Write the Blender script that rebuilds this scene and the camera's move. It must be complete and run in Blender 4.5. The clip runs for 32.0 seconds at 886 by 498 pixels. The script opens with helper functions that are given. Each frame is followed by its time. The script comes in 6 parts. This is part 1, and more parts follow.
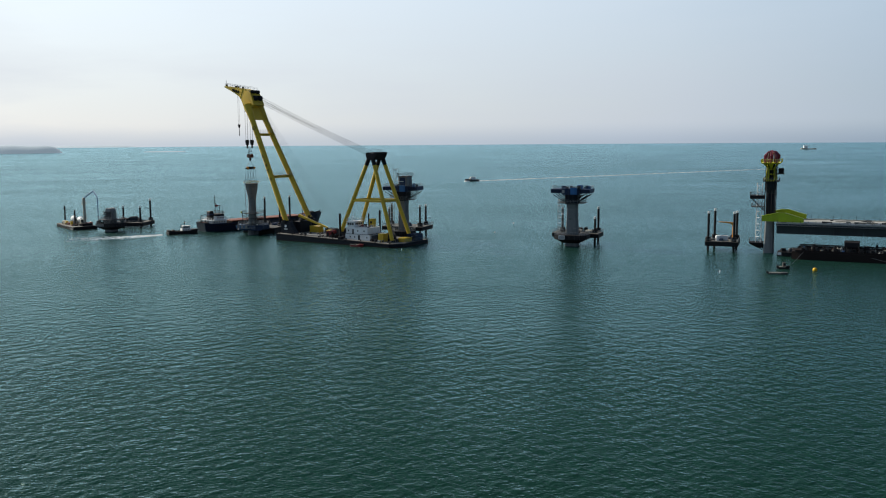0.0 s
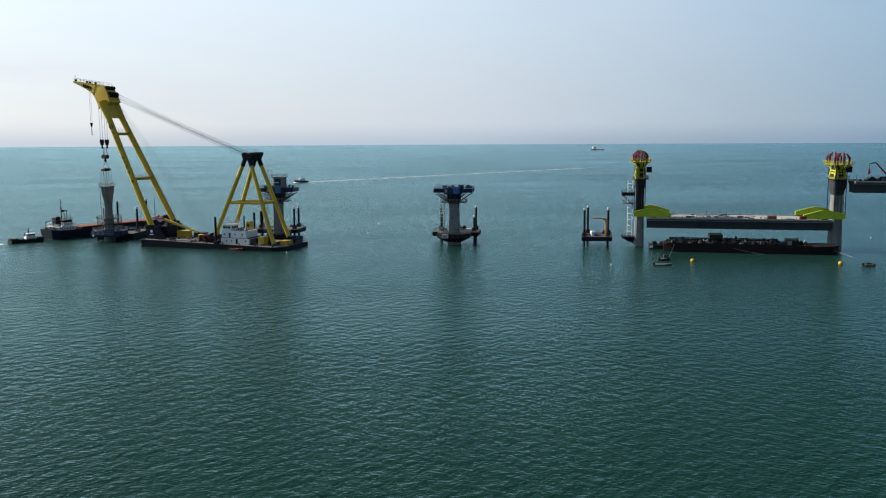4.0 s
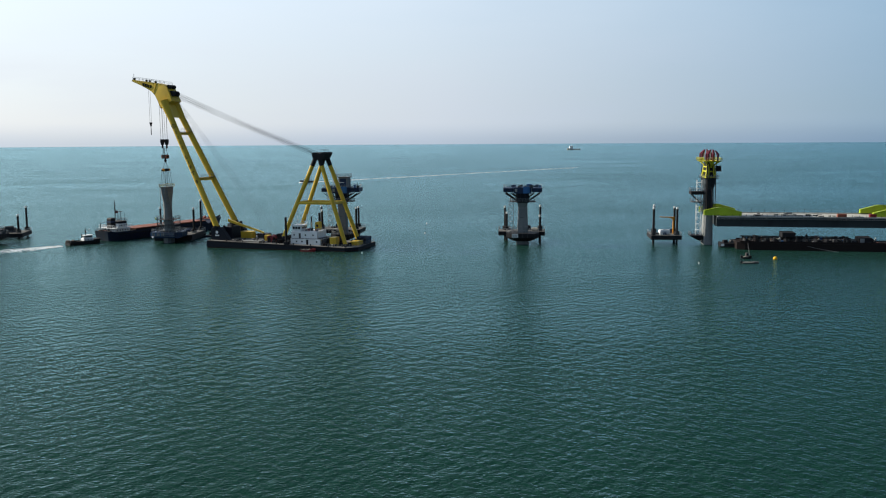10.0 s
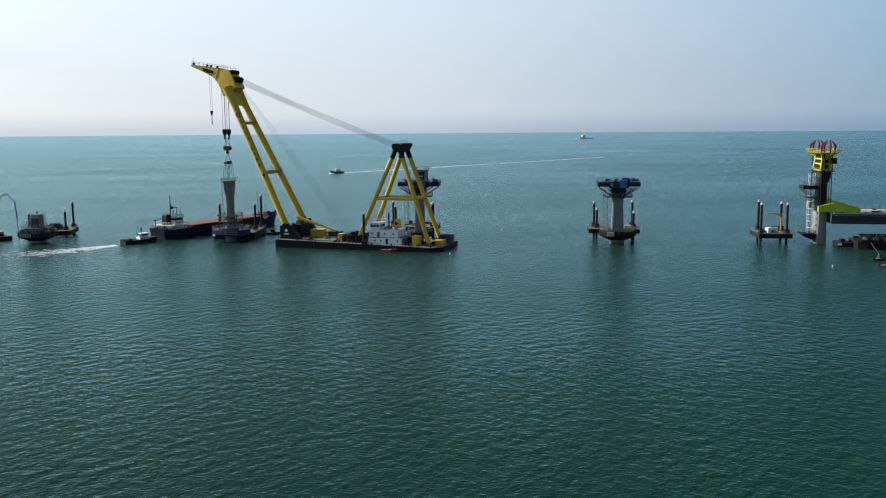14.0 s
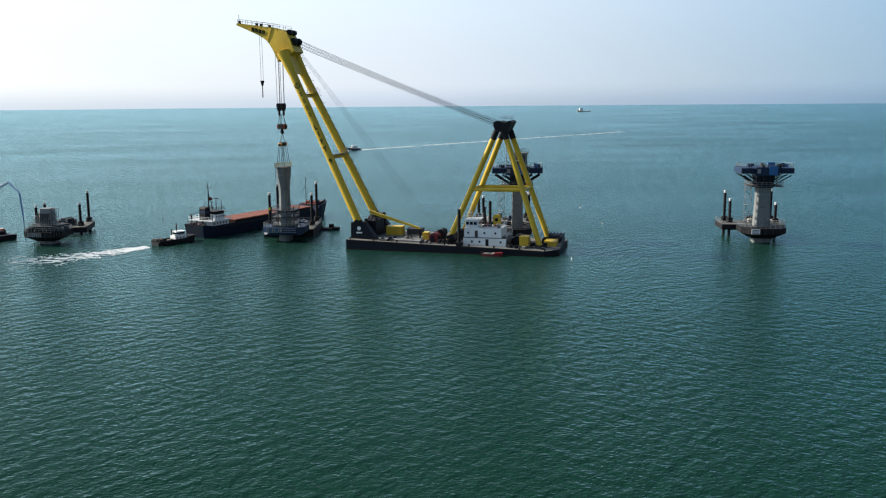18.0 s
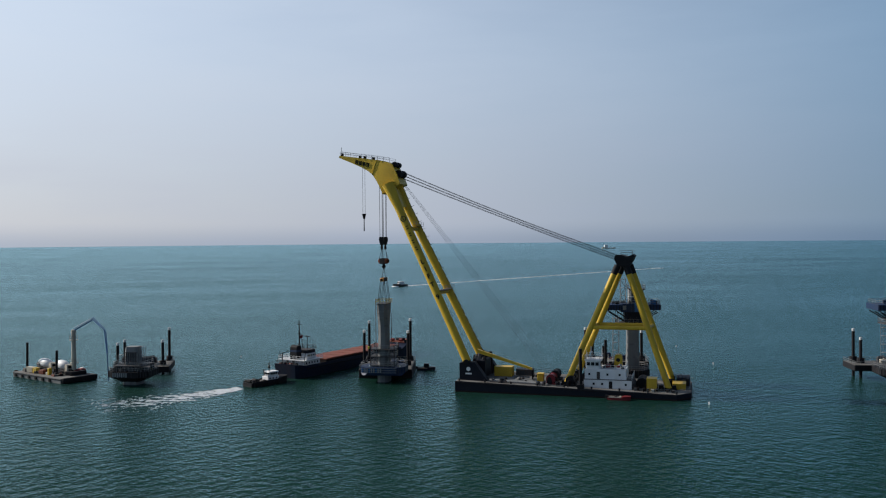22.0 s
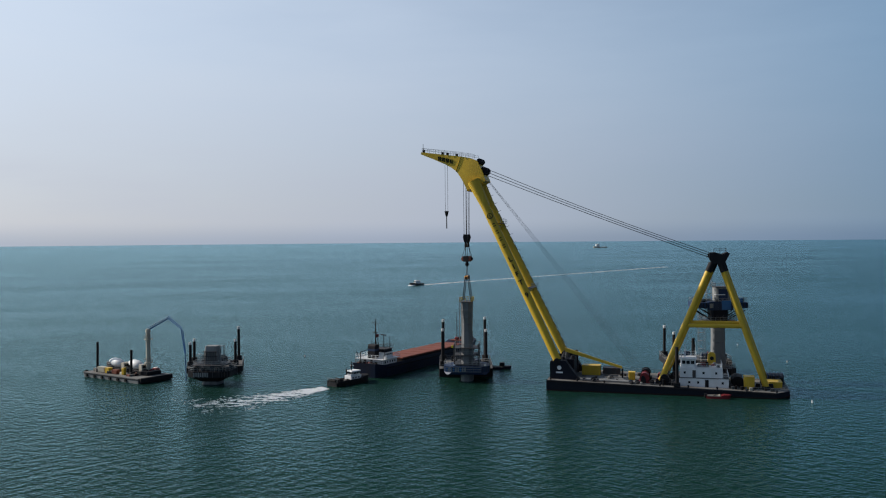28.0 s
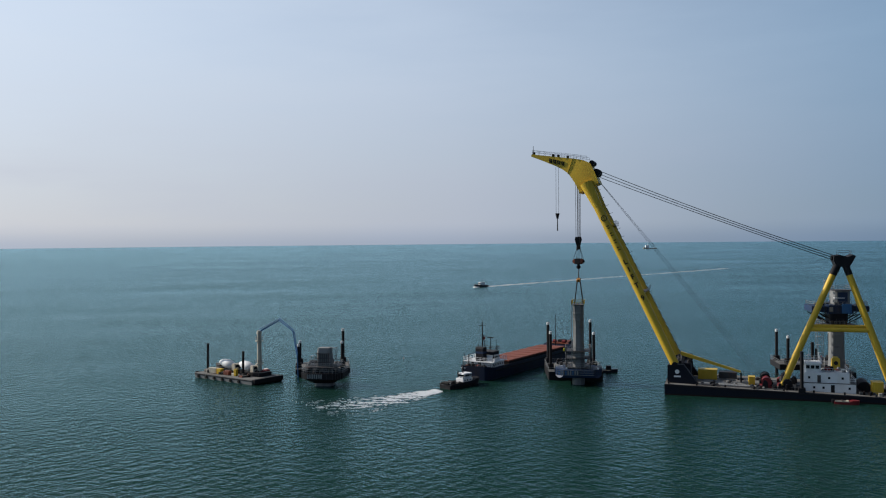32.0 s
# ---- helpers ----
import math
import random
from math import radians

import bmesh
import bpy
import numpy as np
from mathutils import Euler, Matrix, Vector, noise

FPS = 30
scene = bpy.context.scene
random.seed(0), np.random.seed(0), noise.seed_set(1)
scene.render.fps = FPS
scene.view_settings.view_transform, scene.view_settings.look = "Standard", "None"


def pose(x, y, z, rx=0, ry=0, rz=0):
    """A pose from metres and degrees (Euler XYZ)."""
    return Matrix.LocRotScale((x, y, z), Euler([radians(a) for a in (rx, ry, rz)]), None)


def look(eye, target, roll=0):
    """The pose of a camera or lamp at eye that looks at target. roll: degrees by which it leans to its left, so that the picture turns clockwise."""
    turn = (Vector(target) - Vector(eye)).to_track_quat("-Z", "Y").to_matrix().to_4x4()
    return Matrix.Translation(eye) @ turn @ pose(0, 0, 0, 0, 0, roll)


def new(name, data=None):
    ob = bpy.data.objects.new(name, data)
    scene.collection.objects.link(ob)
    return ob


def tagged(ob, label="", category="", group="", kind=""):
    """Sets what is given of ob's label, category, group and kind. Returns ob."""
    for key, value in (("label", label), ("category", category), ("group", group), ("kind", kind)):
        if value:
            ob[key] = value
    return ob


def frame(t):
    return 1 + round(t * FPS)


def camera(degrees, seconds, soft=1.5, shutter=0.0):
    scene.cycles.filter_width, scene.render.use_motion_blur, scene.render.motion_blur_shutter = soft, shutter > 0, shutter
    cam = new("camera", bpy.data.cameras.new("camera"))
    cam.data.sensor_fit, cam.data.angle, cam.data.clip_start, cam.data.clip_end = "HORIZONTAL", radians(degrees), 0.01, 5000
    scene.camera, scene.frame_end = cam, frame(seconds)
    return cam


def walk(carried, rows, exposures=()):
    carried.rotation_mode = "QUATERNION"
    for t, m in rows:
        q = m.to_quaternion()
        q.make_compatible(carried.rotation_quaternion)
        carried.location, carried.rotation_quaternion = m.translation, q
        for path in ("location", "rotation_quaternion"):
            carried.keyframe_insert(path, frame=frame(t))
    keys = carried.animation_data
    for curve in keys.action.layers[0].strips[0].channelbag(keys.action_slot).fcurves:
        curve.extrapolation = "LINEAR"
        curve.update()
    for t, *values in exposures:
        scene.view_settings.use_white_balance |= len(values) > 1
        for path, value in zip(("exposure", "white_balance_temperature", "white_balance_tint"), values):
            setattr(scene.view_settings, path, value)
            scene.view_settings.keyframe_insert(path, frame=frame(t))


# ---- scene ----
cam = camera(54.02, 32.0, soft=1.15)
PATH = [
    (0, (147.80, -322.52, 39.34), (124.29, -226.11, 26.96), -0.40),
    (0.5, (143.75, -323.41, 39.25), (125.41, -225.90, 26.84), -0.41),
    (1, (139.67, -324.20, 39.15), (128.88, -225.57, 26.74), -0.31),
    (1.5, (135.55, -324.75, 39.06), (131.30, -225.61, 26.64), -0.29),
    (2, (131.42, -325.06, 39.01), (130.18, -225.84, 26.62), -0.33),
    (2.5, (127.41, -325.27, 39.05), (126.51, -226.04, 26.67), -0.29),
    (3, (123.58, -325.41, 39.11), (122.82, -226.18, 26.73), -0.24),
    (3.5, (119.94, -325.43, 39.14), (119.18, -226.20, 26.76), -0.24),
    (4, (116.42, -325.36, 39.16), (115.68, -226.13, 26.76), -0.30),
    (4.5, (112.92, -325.28, 39.17), (112.12, -226.05, 26.77), -0.26),
    (6.5, (98.90, -325.25, 39.15), (100.62, -226.04, 26.72), -0.37),
    (7, (95.44, -325.26, 39.16), (98.53, -226.08, 26.76), -0.35),
    (7.5, (92.12, -325.14, 39.16), (95.91, -225.99, 26.75), -0.36),
    (8, (89.01, -324.91, 39.16), (93.05, -225.77, 26.76), -0.36),
    (8.5, (86.14, -324.67, 39.16), (89.99, -225.52, 26.76), -0.37),
    (9, (83.41, -324.46, 39.17), (87.01, -225.30, 26.77), -0.37),
    (9.5, (80.69, -324.26, 39.23), (84.00, -225.09, 26.79), -0.34),
    (10, (77.89, -324.13, 39.24), (80.99, -224.96, 26.80), -0.35),
    (10.5, (74.95, -324.08, 39.20), (77.81, -224.90, 26.76), -0.33),
    (11, (71.87, -324.00, 39.12), (74.57, -224.82, 26.68), -0.34),
    (11.5, (68.61, -323.51, 39.07), (71.13, -224.32, 26.63), -0.32),
    (12, (65.13, -321.81, 39.00), (67.50, -222.61, 26.57), -0.41),
    (12.5, (61.36, -317.84, 38.92), (63.79, -218.66, 26.37), -0.42),
    (13, (57.35, -311.72, 38.96), (59.83, -212.58, 26.11), -0.40),
    (13.5, (53.19, -304.54, 39.35), (55.88, -205.46, 26.09), -0.38),
    (14, (48.94, -297.00, 39.81), (51.77, -197.98, 26.11), -0.40),
    (14.5, (44.61, -289.45, 40.16), (47.69, -190.50, 26.04), -0.40),
    (16.5, (27.16, -259.34, 40.71), (31.43, -160.70, 24.88), -0.39),
    (17, (23.14, -252.47, 40.71), (27.52, -153.89, 24.53), -0.44),
    (17.5, (19.41, -246.12, 40.56), (24.07, -147.60, 24.09), -0.41),
    (18, (15.85, -239.77, 40.29), (20.42, -141.28, 23.58), -0.45),
    (18.5, (12.34, -233.70, 39.95), (16.95, -135.17, 23.51), -0.46),
    (19, (8.94, -228.50, 39.63), (13.63, -128.93, 31.58), -0.43),
    (19.5, (5.70, -225.60, 39.36), (10.35, -125.72, 38.13), -0.42),
    (20, (2.60, -224.74, 39.26), (6.94, -124.84, 38.15), -0.46),
    (20.5, (-0.46, -224.65, 39.29), (3.62, -124.74, 38.19), -0.50),
    (21, (-3.42, -224.64, 39.40), (0.21, -124.72, 38.28), -0.46),
    (21.5, (-6.22, -224.49, 39.44), (-2.97, -124.55, 38.32), -0.50),
    (22, (-8.89, -224.23, 39.45), (-6.17, -124.27, 38.31), -0.48),
    (22.5, (-11.50, -223.94, 39.46), (-9.32, -123.97, 38.33), -0.50),
    (23, (-13.94, -223.71, 39.41), (-12.30, -123.73, 38.30), -0.47),
    (23.5, (-16.21, -223.51, 39.18), (-14.96, -123.52, 38.16), -0.55),
    (24, (-18.34, -223.29, 38.95), (-16.38, -123.32, 38.00), -0.49),
    (24.5, (-20.39, -223.12, 38.80), (-16.89, -123.19, 37.90), -0.46),
    (26.5, (-28.92, -221.82, 38.72), (-22.73, -122.02, 37.74), -0.53),
    (27, (-31.27, -221.43, 38.82), (-25.64, -121.59, 37.78), -0.55),
    (27.5, (-33.79, -221.00, 39.00), (-28.76, -121.13, 37.86), -0.52),
    (28, (-36.35, -220.63, 39.18), (-31.76, -120.74, 37.95), -0.46),
    (28.5, (-38.86, -220.35, 39.19), (-34.89, -120.44, 37.99), -0.60),
    (29, (-41.33, -220.13, 39.19), (-37.91, -120.20, 38.02), -0.61),
    (29.5, (-43.78, -219.95, 39.25), (-41.03, -120.00, 38.07), -0.64),
    (30, (-46.18, -219.82, 39.33), (-44.03, -119.85, 38.11), -0.50),
    (30.5, (-48.49, -219.78, 39.34), (-47.08, -119.80, 38.19), -0.72),
    (31, (-50.74, -219.74, 39.37), (-49.99, -119.75, 38.23), -0.75),
    (31.5, (-52.98, -219.72, 39.49), (-53.06, -119.73, 38.39), -0.84),
    (32, (-55.23, -219.74, 39.70), (-55.46, -119.74, 38.65), -0.53),
]

UNIT = 1.12                              # the plan below is drawn in units of 1.12 m
walk(cam, [(t, look(Vector(eye) * UNIT, Vector(target) * UNIT, roll)) for t, eye, target, roll in PATH],
     exposures=[(0, 0.44, 6780, 7), (4.5, 0.6, 6780, 7), (14.5, 0.66, 6780, 7), (17.0, 0.86, 6780, 7), (18.6, 0.9, 6780, 7), (19.1, 0.75, 6700, 8), (19.8, 0.1, 6520, 11), (32.0, 0.12, 6520, 11)])

# ---- world and sun ----
SUN_AZ, SUN_EL = radians(-70), radians(31)      # azimuth from +y, to the right positive
world = bpy.data.worlds.new("sky")
world.use_nodes = True
scene.world = world
wn = world.node_tree
sky = wn.nodes.new("ShaderNodeTexSky")
sky.sky_type, sky.sun_disc = "NISHITA", False
sky.sun_elevation, sky.sun_rotation = SUN_EL, SUN_AZ
sky.altitude, sky.air_density, sky.dust_density, sky.ozone_density = 0, 0.9, 0.9, 3.0
wn.nodes["Background"].inputs[1].default_value = 0.098
veil = wn.nodes.new("ShaderNodeMix")           # thin haze, thicker towards the horizon, with faint high cloud
veil.data_type = "RGBA"
pale = wn.nodes.new("ShaderNodeHueSaturation")
pale.inputs["Saturation"].default_value = 0.8
aim, split = wn.nodes.new("ShaderNodeTexCoord"), wn.nodes.new("ShaderNodeSeparateXYZ")
wn.links.new(aim.outputs["Generated"], split.inputs[0])
low_air = wn.nodes.new("ShaderNodeMapRange")
low_air.interpolation_type = "SMOOTHSTEP"
for k, v in ((1, 0.0), (2, 0.6), (3, 0.86), (4, 0.2)):
    low_air.inputs[k].default_value = v
wn.links.new(split.outputs[2], low_air.inputs[0])
cm = wn.nodes.new("ShaderNodeMapping")
cm.inputs["Scale"].default_value = (1.6, 1.6, 9.0)
cm.inputs["Rotation"].default_value = (0.12, 0.06, 0.4)
wn.links.new(aim.outputs["Generated"], cm.inputs[0])
cirrus = wn.nodes.new("ShaderNodeTexNoise")
cirrus.inputs["Scale"].default_value, cirrus.inputs["Detail"].default_value, cirrus.inputs["Roughness"].default_value = 1.5, 6, 0.55
wn.links.new(cm.outputs[0], cirrus.inputs[0])
thin = wn.nodes.new("ShaderNodeMapRange")
for k, v in ((1, 0.4), (2, 0.72), (3, 0.0), (4, 0.18)):
    thin.inputs[k].default_value = v
wn.links.new(cirrus.outputs[0], thin.inputs[0])
both = wn.nodes.new("ShaderNodeMath")
both.operation, both.use_clamp = "ADD", True
wn.links.new(low_air.outputs[0], both.inputs[0])
wn.links.new(thin.outputs[0], both.inputs[1])
wn.links.new(both.outputs[0], veil.inputs[0])
air = wn.nodes.new("ShaderNodeMix")            # grey-mauve near the sea, paler and bluer above
air.data_type = "RGBA"
air.inputs[6].default_value, air.inputs[7].default_value = (4.0, 4.38, 5.15, 1), (5.1, 6.0, 7.2, 1)
height = wn.nodes.new("ShaderNodeMapRange")
height.interpolation_type = "SMOOTHSTEP"
height.inputs[2].default_value = 0.3
wn.links.new(split.outputs[2], height.inputs[0])
wn.links.new(height.outputs[0], air.inputs[0])
wn.links.new(air.outputs[2], veil.inputs[7])
wn.links.new(sky.outputs[0], pale.inputs["Color"])
wn.links.new(pale.outputs[0], veil.inputs[6])
side = wn.nodes.new("ShaderNodeVectorMath")    # brighter air towards the sun's side, deeper blue away from it
side.operation = "DOT_PRODUCT"
side.inputs[1].default_value = (math.sin(SUN_AZ + 0.17), math.cos(SUN_AZ + 0.17), 0)
wn.links.new(aim.outputs["Generated"], side.inputs[0])
sunward = wn.nodes.new("ShaderNodeValToRGB")
for k, (p, c) in enumerate(((0.0, (0.3, 0.375, 0.465)), (0.5, (0.485, 0.645, 0.765)), (0.34, (0.36, 0.44, 0.53)), (0.74, (1.03, 1.05, 1.06)), (0.94, (1.32, 1.28, 1.22)))):
    e = sunward.color_ramp.elements[k] if k < 2 else sunward.color_ramp.elements.new(p)
    e.position, e.color = p, (*c, 1)
half_way = wn.nodes.new("ShaderNodeMapRange")
half_way.inputs[1].default_value = -1.0
wn.links.new(side.outputs["Value"], half_way.inputs[0])
wn.links.new(half_way.outputs[0], sunward.inputs[0])
tinted = wn.nodes.new("ShaderNodeMix")
tinted.data_type, tinted.blend_type = "RGBA", "MULTIPLY"
tinted.inputs[0].default_value = 1.0
wn.links.new(veil.outputs[2], tinted.inputs[6])
wn.links.new(sunward.outputs[0], tinted.inputs[7])
bank = wn.nodes.new("ShaderNodeMapRange")      # a low bank of sea haze hides the line of the horizon
bank.interpolation_type = "SMOOTHSTEP"
for k, v in ((1, -0.006), (2, 0.022), (3, 0.5), (4, 0.0)):
    bank.inputs[k].default_value = v
wn.links.new(split.outputs[2], bank.inputs[0])
misty = wn.nodes.new("ShaderNodeMix")
misty.data_type, misty.blend_type = "RGBA", "MULTIPLY"
misty.inputs[7].default_value = (0.52, 0.62, 0.74, 1)
wn.links.new(bank.outputs[0], misty.inputs[0])
wn.links.new(tinted.outputs[2], misty.inputs[6])
wn.links.new(misty.outputs[2], wn.nodes["Background"].inputs[0])
sun = new("sun", bpy.data.lights.new("sun", "SUN"))
sun.data.energy, sun.data.angle, sun.data.color = 5.0, radians(0.6), (1.0, 0.94, 0.84)
sd = Vector((math.sin(SUN_AZ) * math.cos(SUN_EL), math.cos(SUN_AZ) * math.cos(SUN_EL), math.sin(SUN_EL)))
sun.matrix_world = look((0, 0, 300), tuple(Vector((0, 0, 300)) - sd))


# ---- materials ----
def mat(name, colour, rough=0.6, metal=0.0, vary=0.25, scale=0.8, stain=None, stain_amount=0.35, bump=0.15, fine=9.0, streak=0.3):
    """Paint, concrete or metal with broad stains, fine grain and relief, at world size."""
    m = bpy.data.materials.new(name)
    m.use_nodes = True
    nt = m.node_tree
    b = nt.nodes["Principled BSDF"]
    b.inputs["Roughness"].default_value, b.inputs["Metallic"].default_value = rough, metal
    b.inputs["Specular IOR Level"].default_value = 0.18
    tc = nt.nodes.new("ShaderNodeTexCoord")
    mp = nt.nodes.new("ShaderNodeMapping")
    mp.inputs["Scale"].default_value = (1, 1, streak)
    nt.links.new(tc.outputs["Object"], mp.inputs[0])
    n1, n2 = nt.nodes.new("ShaderNodeTexNoise"), nt.nodes.new("ShaderNodeTexNoise")
    n1.inputs["Scale"].default_value, n2.inputs["Scale"].default_value = scale, fine
    n1.inputs["Detail"].default_value, n2.inputs["Detail"].default_value = 5, 4
    nt.links.new(mp.outputs[0], n1.inputs[0])
    nt.links.new(mp.outputs[0], n2.inputs[0])
    r1 = nt.nodes.new("ShaderNodeValToRGB")
    r1.color_ramp.elements[0].position, r1.color_ramp.elements[1].position = 0.45, 0.72
    nt.links.new(n1.outputs[0], r1.inputs[0])
    mix = nt.nodes.new("ShaderNodeMix")
    mix.data_type = "RGBA"
    dark = stain or tuple(c * (1 - vary) for c in colour)
    mix.inputs[6].default_value = (*colour, 1)
    mix.inputs[7].default_value = (*dark, 1)
    amt = nt.nodes.new("ShaderNodeMath")
    amt.operation = "MULTIPLY"
    amt.inputs[1].default_value = stain_amount if stain else 0.9
    nt.links.new(r1.outputs[0], amt.inputs[0])
    nt.links.new(amt.outputs[0], mix.inputs[0])
    grain = nt.nodes.new("ShaderNodeMix")
    grain.data_type, grain.blend_type = "RGBA", "MULTIPLY"
    grain.inputs[0].default_value = 0.5 * vary
    nt.links.new(mix.outputs[2], grain.inputs[6])
    nt.links.new(n2.outputs[0], grain.inputs[7])
    info = nt.nodes.new("ShaderNodeObjectInfo")
    rnd = nt.nodes.new("ShaderNodeMapRange")
    rnd.inputs[3].default_value, rnd.inputs[4].default_value = 1 - 0.25 * vary, 1 + 0.25 * vary
    nt.links.new(info.outputs["Random"], rnd.inputs[0])
    tone = nt.nodes.new("ShaderNodeVectorMath")
    tone.operation = "SCALE"
    nt.links.new(grain.outputs[2], tone.inputs[0])
    nt.links.new(rnd.outputs[0], tone.inputs["Scale"])
    nt.links.new(tone.outputs[0], b.inputs["Base Color"])
    bp = nt.nodes.new("ShaderNodeBump")
    bp.inputs["Strength"].default_value, bp.inputs["Distance"].default_value = bump, 0.05
    nt.links.new(n2.outputs[0], bp.inputs["Height"])
    nt.links.new(bp.outputs[0], b.inputs["Normal"])
    return m


RUST = (0.13, 0.05, 0.025)
YELLOW = mat("yellow_paint", (0.56, 0.365, 0.035), 0.42, vary=0.18, stain=(0.32, 0.21, 0.03), stain_amount=0.4, scale=0.25)
LIME = mat("lime_paint", (0.315, 0.4125, 0.0225), 0.45, vary=0.15, stain=(0.1875, 0.225, 0.0225), scale=0.3)
TOWER_YELLOW = mat("tower_yellow", (0.465, 0.435, 0.0225), 0.45, vary=0.15, stain=(0.225, 0.1875, 0.0225), scale=0.4)
NAVY = mat("navy_paint", (0.0045, 0.0065, 0.014), 0.6, vary=0.3, stain=(0.013, 0.012, 0.014), scale=0.4)
BLACK = mat("black_steel", (0.008, 0.008, 0.0105), 0.7, vary=0.3, stain=(0.02, 0.018, 0.02), stain_amount=0.5)
GREY_STEEL = mat("grey_steel", (0.06, 0.0635, 0.068), 0.6, 0.2, vary=0.3, stain=RUST, stain_amount=0.3)
GALV = mat("galvanised_steel", (0.238, 0.245, 0.252), 0.45, 0.5, vary=0.25)
WHITE = mat("white_paint", (0.66, 0.673, 0.686), 0.45, vary=0.12, stain=(0.42, 0.36, 0.3), stain_amount=0.3, scale=0.5)
CONCRETE = mat("concrete", (0.155, 0.162, 0.166), 0.85, vary=0.3, stain=(0.062, 0.066, 0.07), stain_amount=0.7, scale=0.3, bump=0.3)
TOWER_CONCRETE = mat("shaded_concrete", (0.19, 0.197, 0.2), 0.85, vary=0.25, stain=(0.06, 0.064, 0.068), stain_amount=0.7, scale=0.35, bump=0.3)
BAND_CONCRETE = mat("damp_concrete", (0.17, 0.174, 0.177), 0.8, vary=0.3, stain=(0.05, 0.055, 0.06), stain_amount=0.6, scale=0.6, bump=0.3)
# near-black concrete tone for tower joints, pier heads and some crates
CONCRETE_DARK = mat("wet_concrete", (0.028, 0.036, 0.044), 0.85, vary=0.25, stain=(0.014, 0.018, 0.023), stain_amount=0.7, scale=0.35, bump=0.3)
DECK = mat("worn_deck", (0.15, 0.148, 0.142), 0.8, vary=0.35, stain=(0.07, 0.055, 0.043), stain_amount=0.7, scale=0.22, streak=1.0)
BOTTOM_RED = mat("oxide_red", (0.018, 0.006, 0.0058), 0.6, vary=0.3, stain=(0.018, 0.0072, 0.006), stain_amount=0.6)
HATCH_RED = mat("hatch_red", (0.175, 0.0525, 0.0315), 0.65, vary=0.25, stain=(0.14, 0.049, 0.035), stain_amount=0.6, scale=0.3, streak=1.0)
JACK_RED = mat("red_jack", (0.15, 0.016, 0.02), 0.55, vary=0.2)
FORM_BLUE = mat("blue_formwork", (0.0125, 0.03, 0.075), 0.5, vary=0.3, stain=(0.035, 0.03, 0.0275), scale=0.6)
HULL_BLUE = mat("blue_hull", (0.00588, 0.01176, 0.0315), 0.5, vary=0.35, stain=(0.0252, 0.0147, 0.0105), stain_amount=0.4, scale=0.3)
HULL_BROWN = mat("brown_hull", (0.010, 0.0052, 0.0052), 0.7, vary=0.35, stain=(0.011, 0.008, 0.0075), stain_amount=0.6, scale=0.3)
GLASS = mat("dark_glass", (0.01, 0.013, 0.016), 0.08, vary=0.05, bump=0.0)
ROPE = mat("steel_wire", (0.05, 0.05, 0.055), 0.55, 0.4, vary=0.1)
ORANGE = mat("orange_paint", (0.4875, 0.2025, 0.0225), 0.5, vary=0.2)
PUMP_BLUE = mat("pump_blue", (0.028, 0.11, 0.27), 0.45, vary=0.2)
CREAM = mat("cream_paint", (0.403, 0.377, 0.312), 0.5, vary=0.15, stain=RUST, stain_amount=0.2, scale=0.5)
BUOY_YELLOW = mat("buoy_yellow", (0.6, 0.336, 0.016), 0.4, vary=0.15)
FOAM = mat("foam", (0.85, 0.87, 0.87), 0.9, vary=0.2, bump=0.3)
# woods lightened to blue-grey: distance haze is put into the base colour
LAND = mat("wooded_land", (0.3, 0.34, 0.38), 0.95, vary=0.4, stain=(0.26, 0.3, 0.34), scale=0.004, fine=0.05, streak=1.0)
GIRDER = mat("girder_concrete", (0.045, 0.056, 0.064), 0.85, vary=0.3, stain=(0.035, 0.04, 0.046), stain_amount=0.7, scale=0.3, bump=0.3)
PALE_DECK = mat("pale_concrete", (0.34, 0.34, 0.32), 0.85, vary=0.25, stain=(0.16, 0.155, 0.14), stain_amount=0.7, scale=0.35, streak=1.0)
MAROON = mat("maroon_jack", (0.12, 0.013, 0.03), 0.5, vary=0.25)
haze_glow = LAND.node_tree.nodes["Principled BSDF"]      # emission stands in for the bright air before the far land
haze_glow.inputs["Emission Color"].default_value, haze_glow.inputs["Emission Strength"].default_value = (0.5, 0.62, 0.72, 1), 0.25
RUBBER = mat("black_rubber", (0.012, 0.012, 0.012), 0.85, vary=0.2)
INK = mat("black_lettering", (0.012, 0.012, 0.014), 0.6, vary=0.1, bump=0.0)
WHITE_INK = mat("white_lettering", (0.7, 0.7, 0.7), 0.6, vary=0.1, bump=0.0)

water = bpy.data.materials.new("sea_water")
water.use_nodes = True
nt = water.node_tree
geo = nt.nodes.new("ShaderNodeNewGeometry")
def wave(scale, stretch, turn, detail):
    mp = nt.nodes.new("ShaderNodeMapping")
    mp.vector_type = "TEXTURE"
    mp.inputs["Scale"].default_value = (1 / (scale * stretch), 1 / scale, 1 / scale)
    mp.inputs["Rotation"].default_value = (0, 0, radians(turn))
    nt.links.new(geo.outputs["Position"], mp.inputs[0])
    n = nt.nodes.new("ShaderNodeTexNoise")
    n.inputs["Scale"].default_value, n.inputs["Detail"].default_value = 1.0, detail
    nt.links.new(mp.outputs[0], n.inputs[0])
    return n
swell, chop, cross, ripple, patch = wave(0.06, 0.6, 20, 2), wave(0.47, 0.55, 46, 3), wave(0.6, 0.55, -44, 3), wave(1.7, 0.7, 4, 3), wave(0.006, 0.4, 12, 4)
last = None
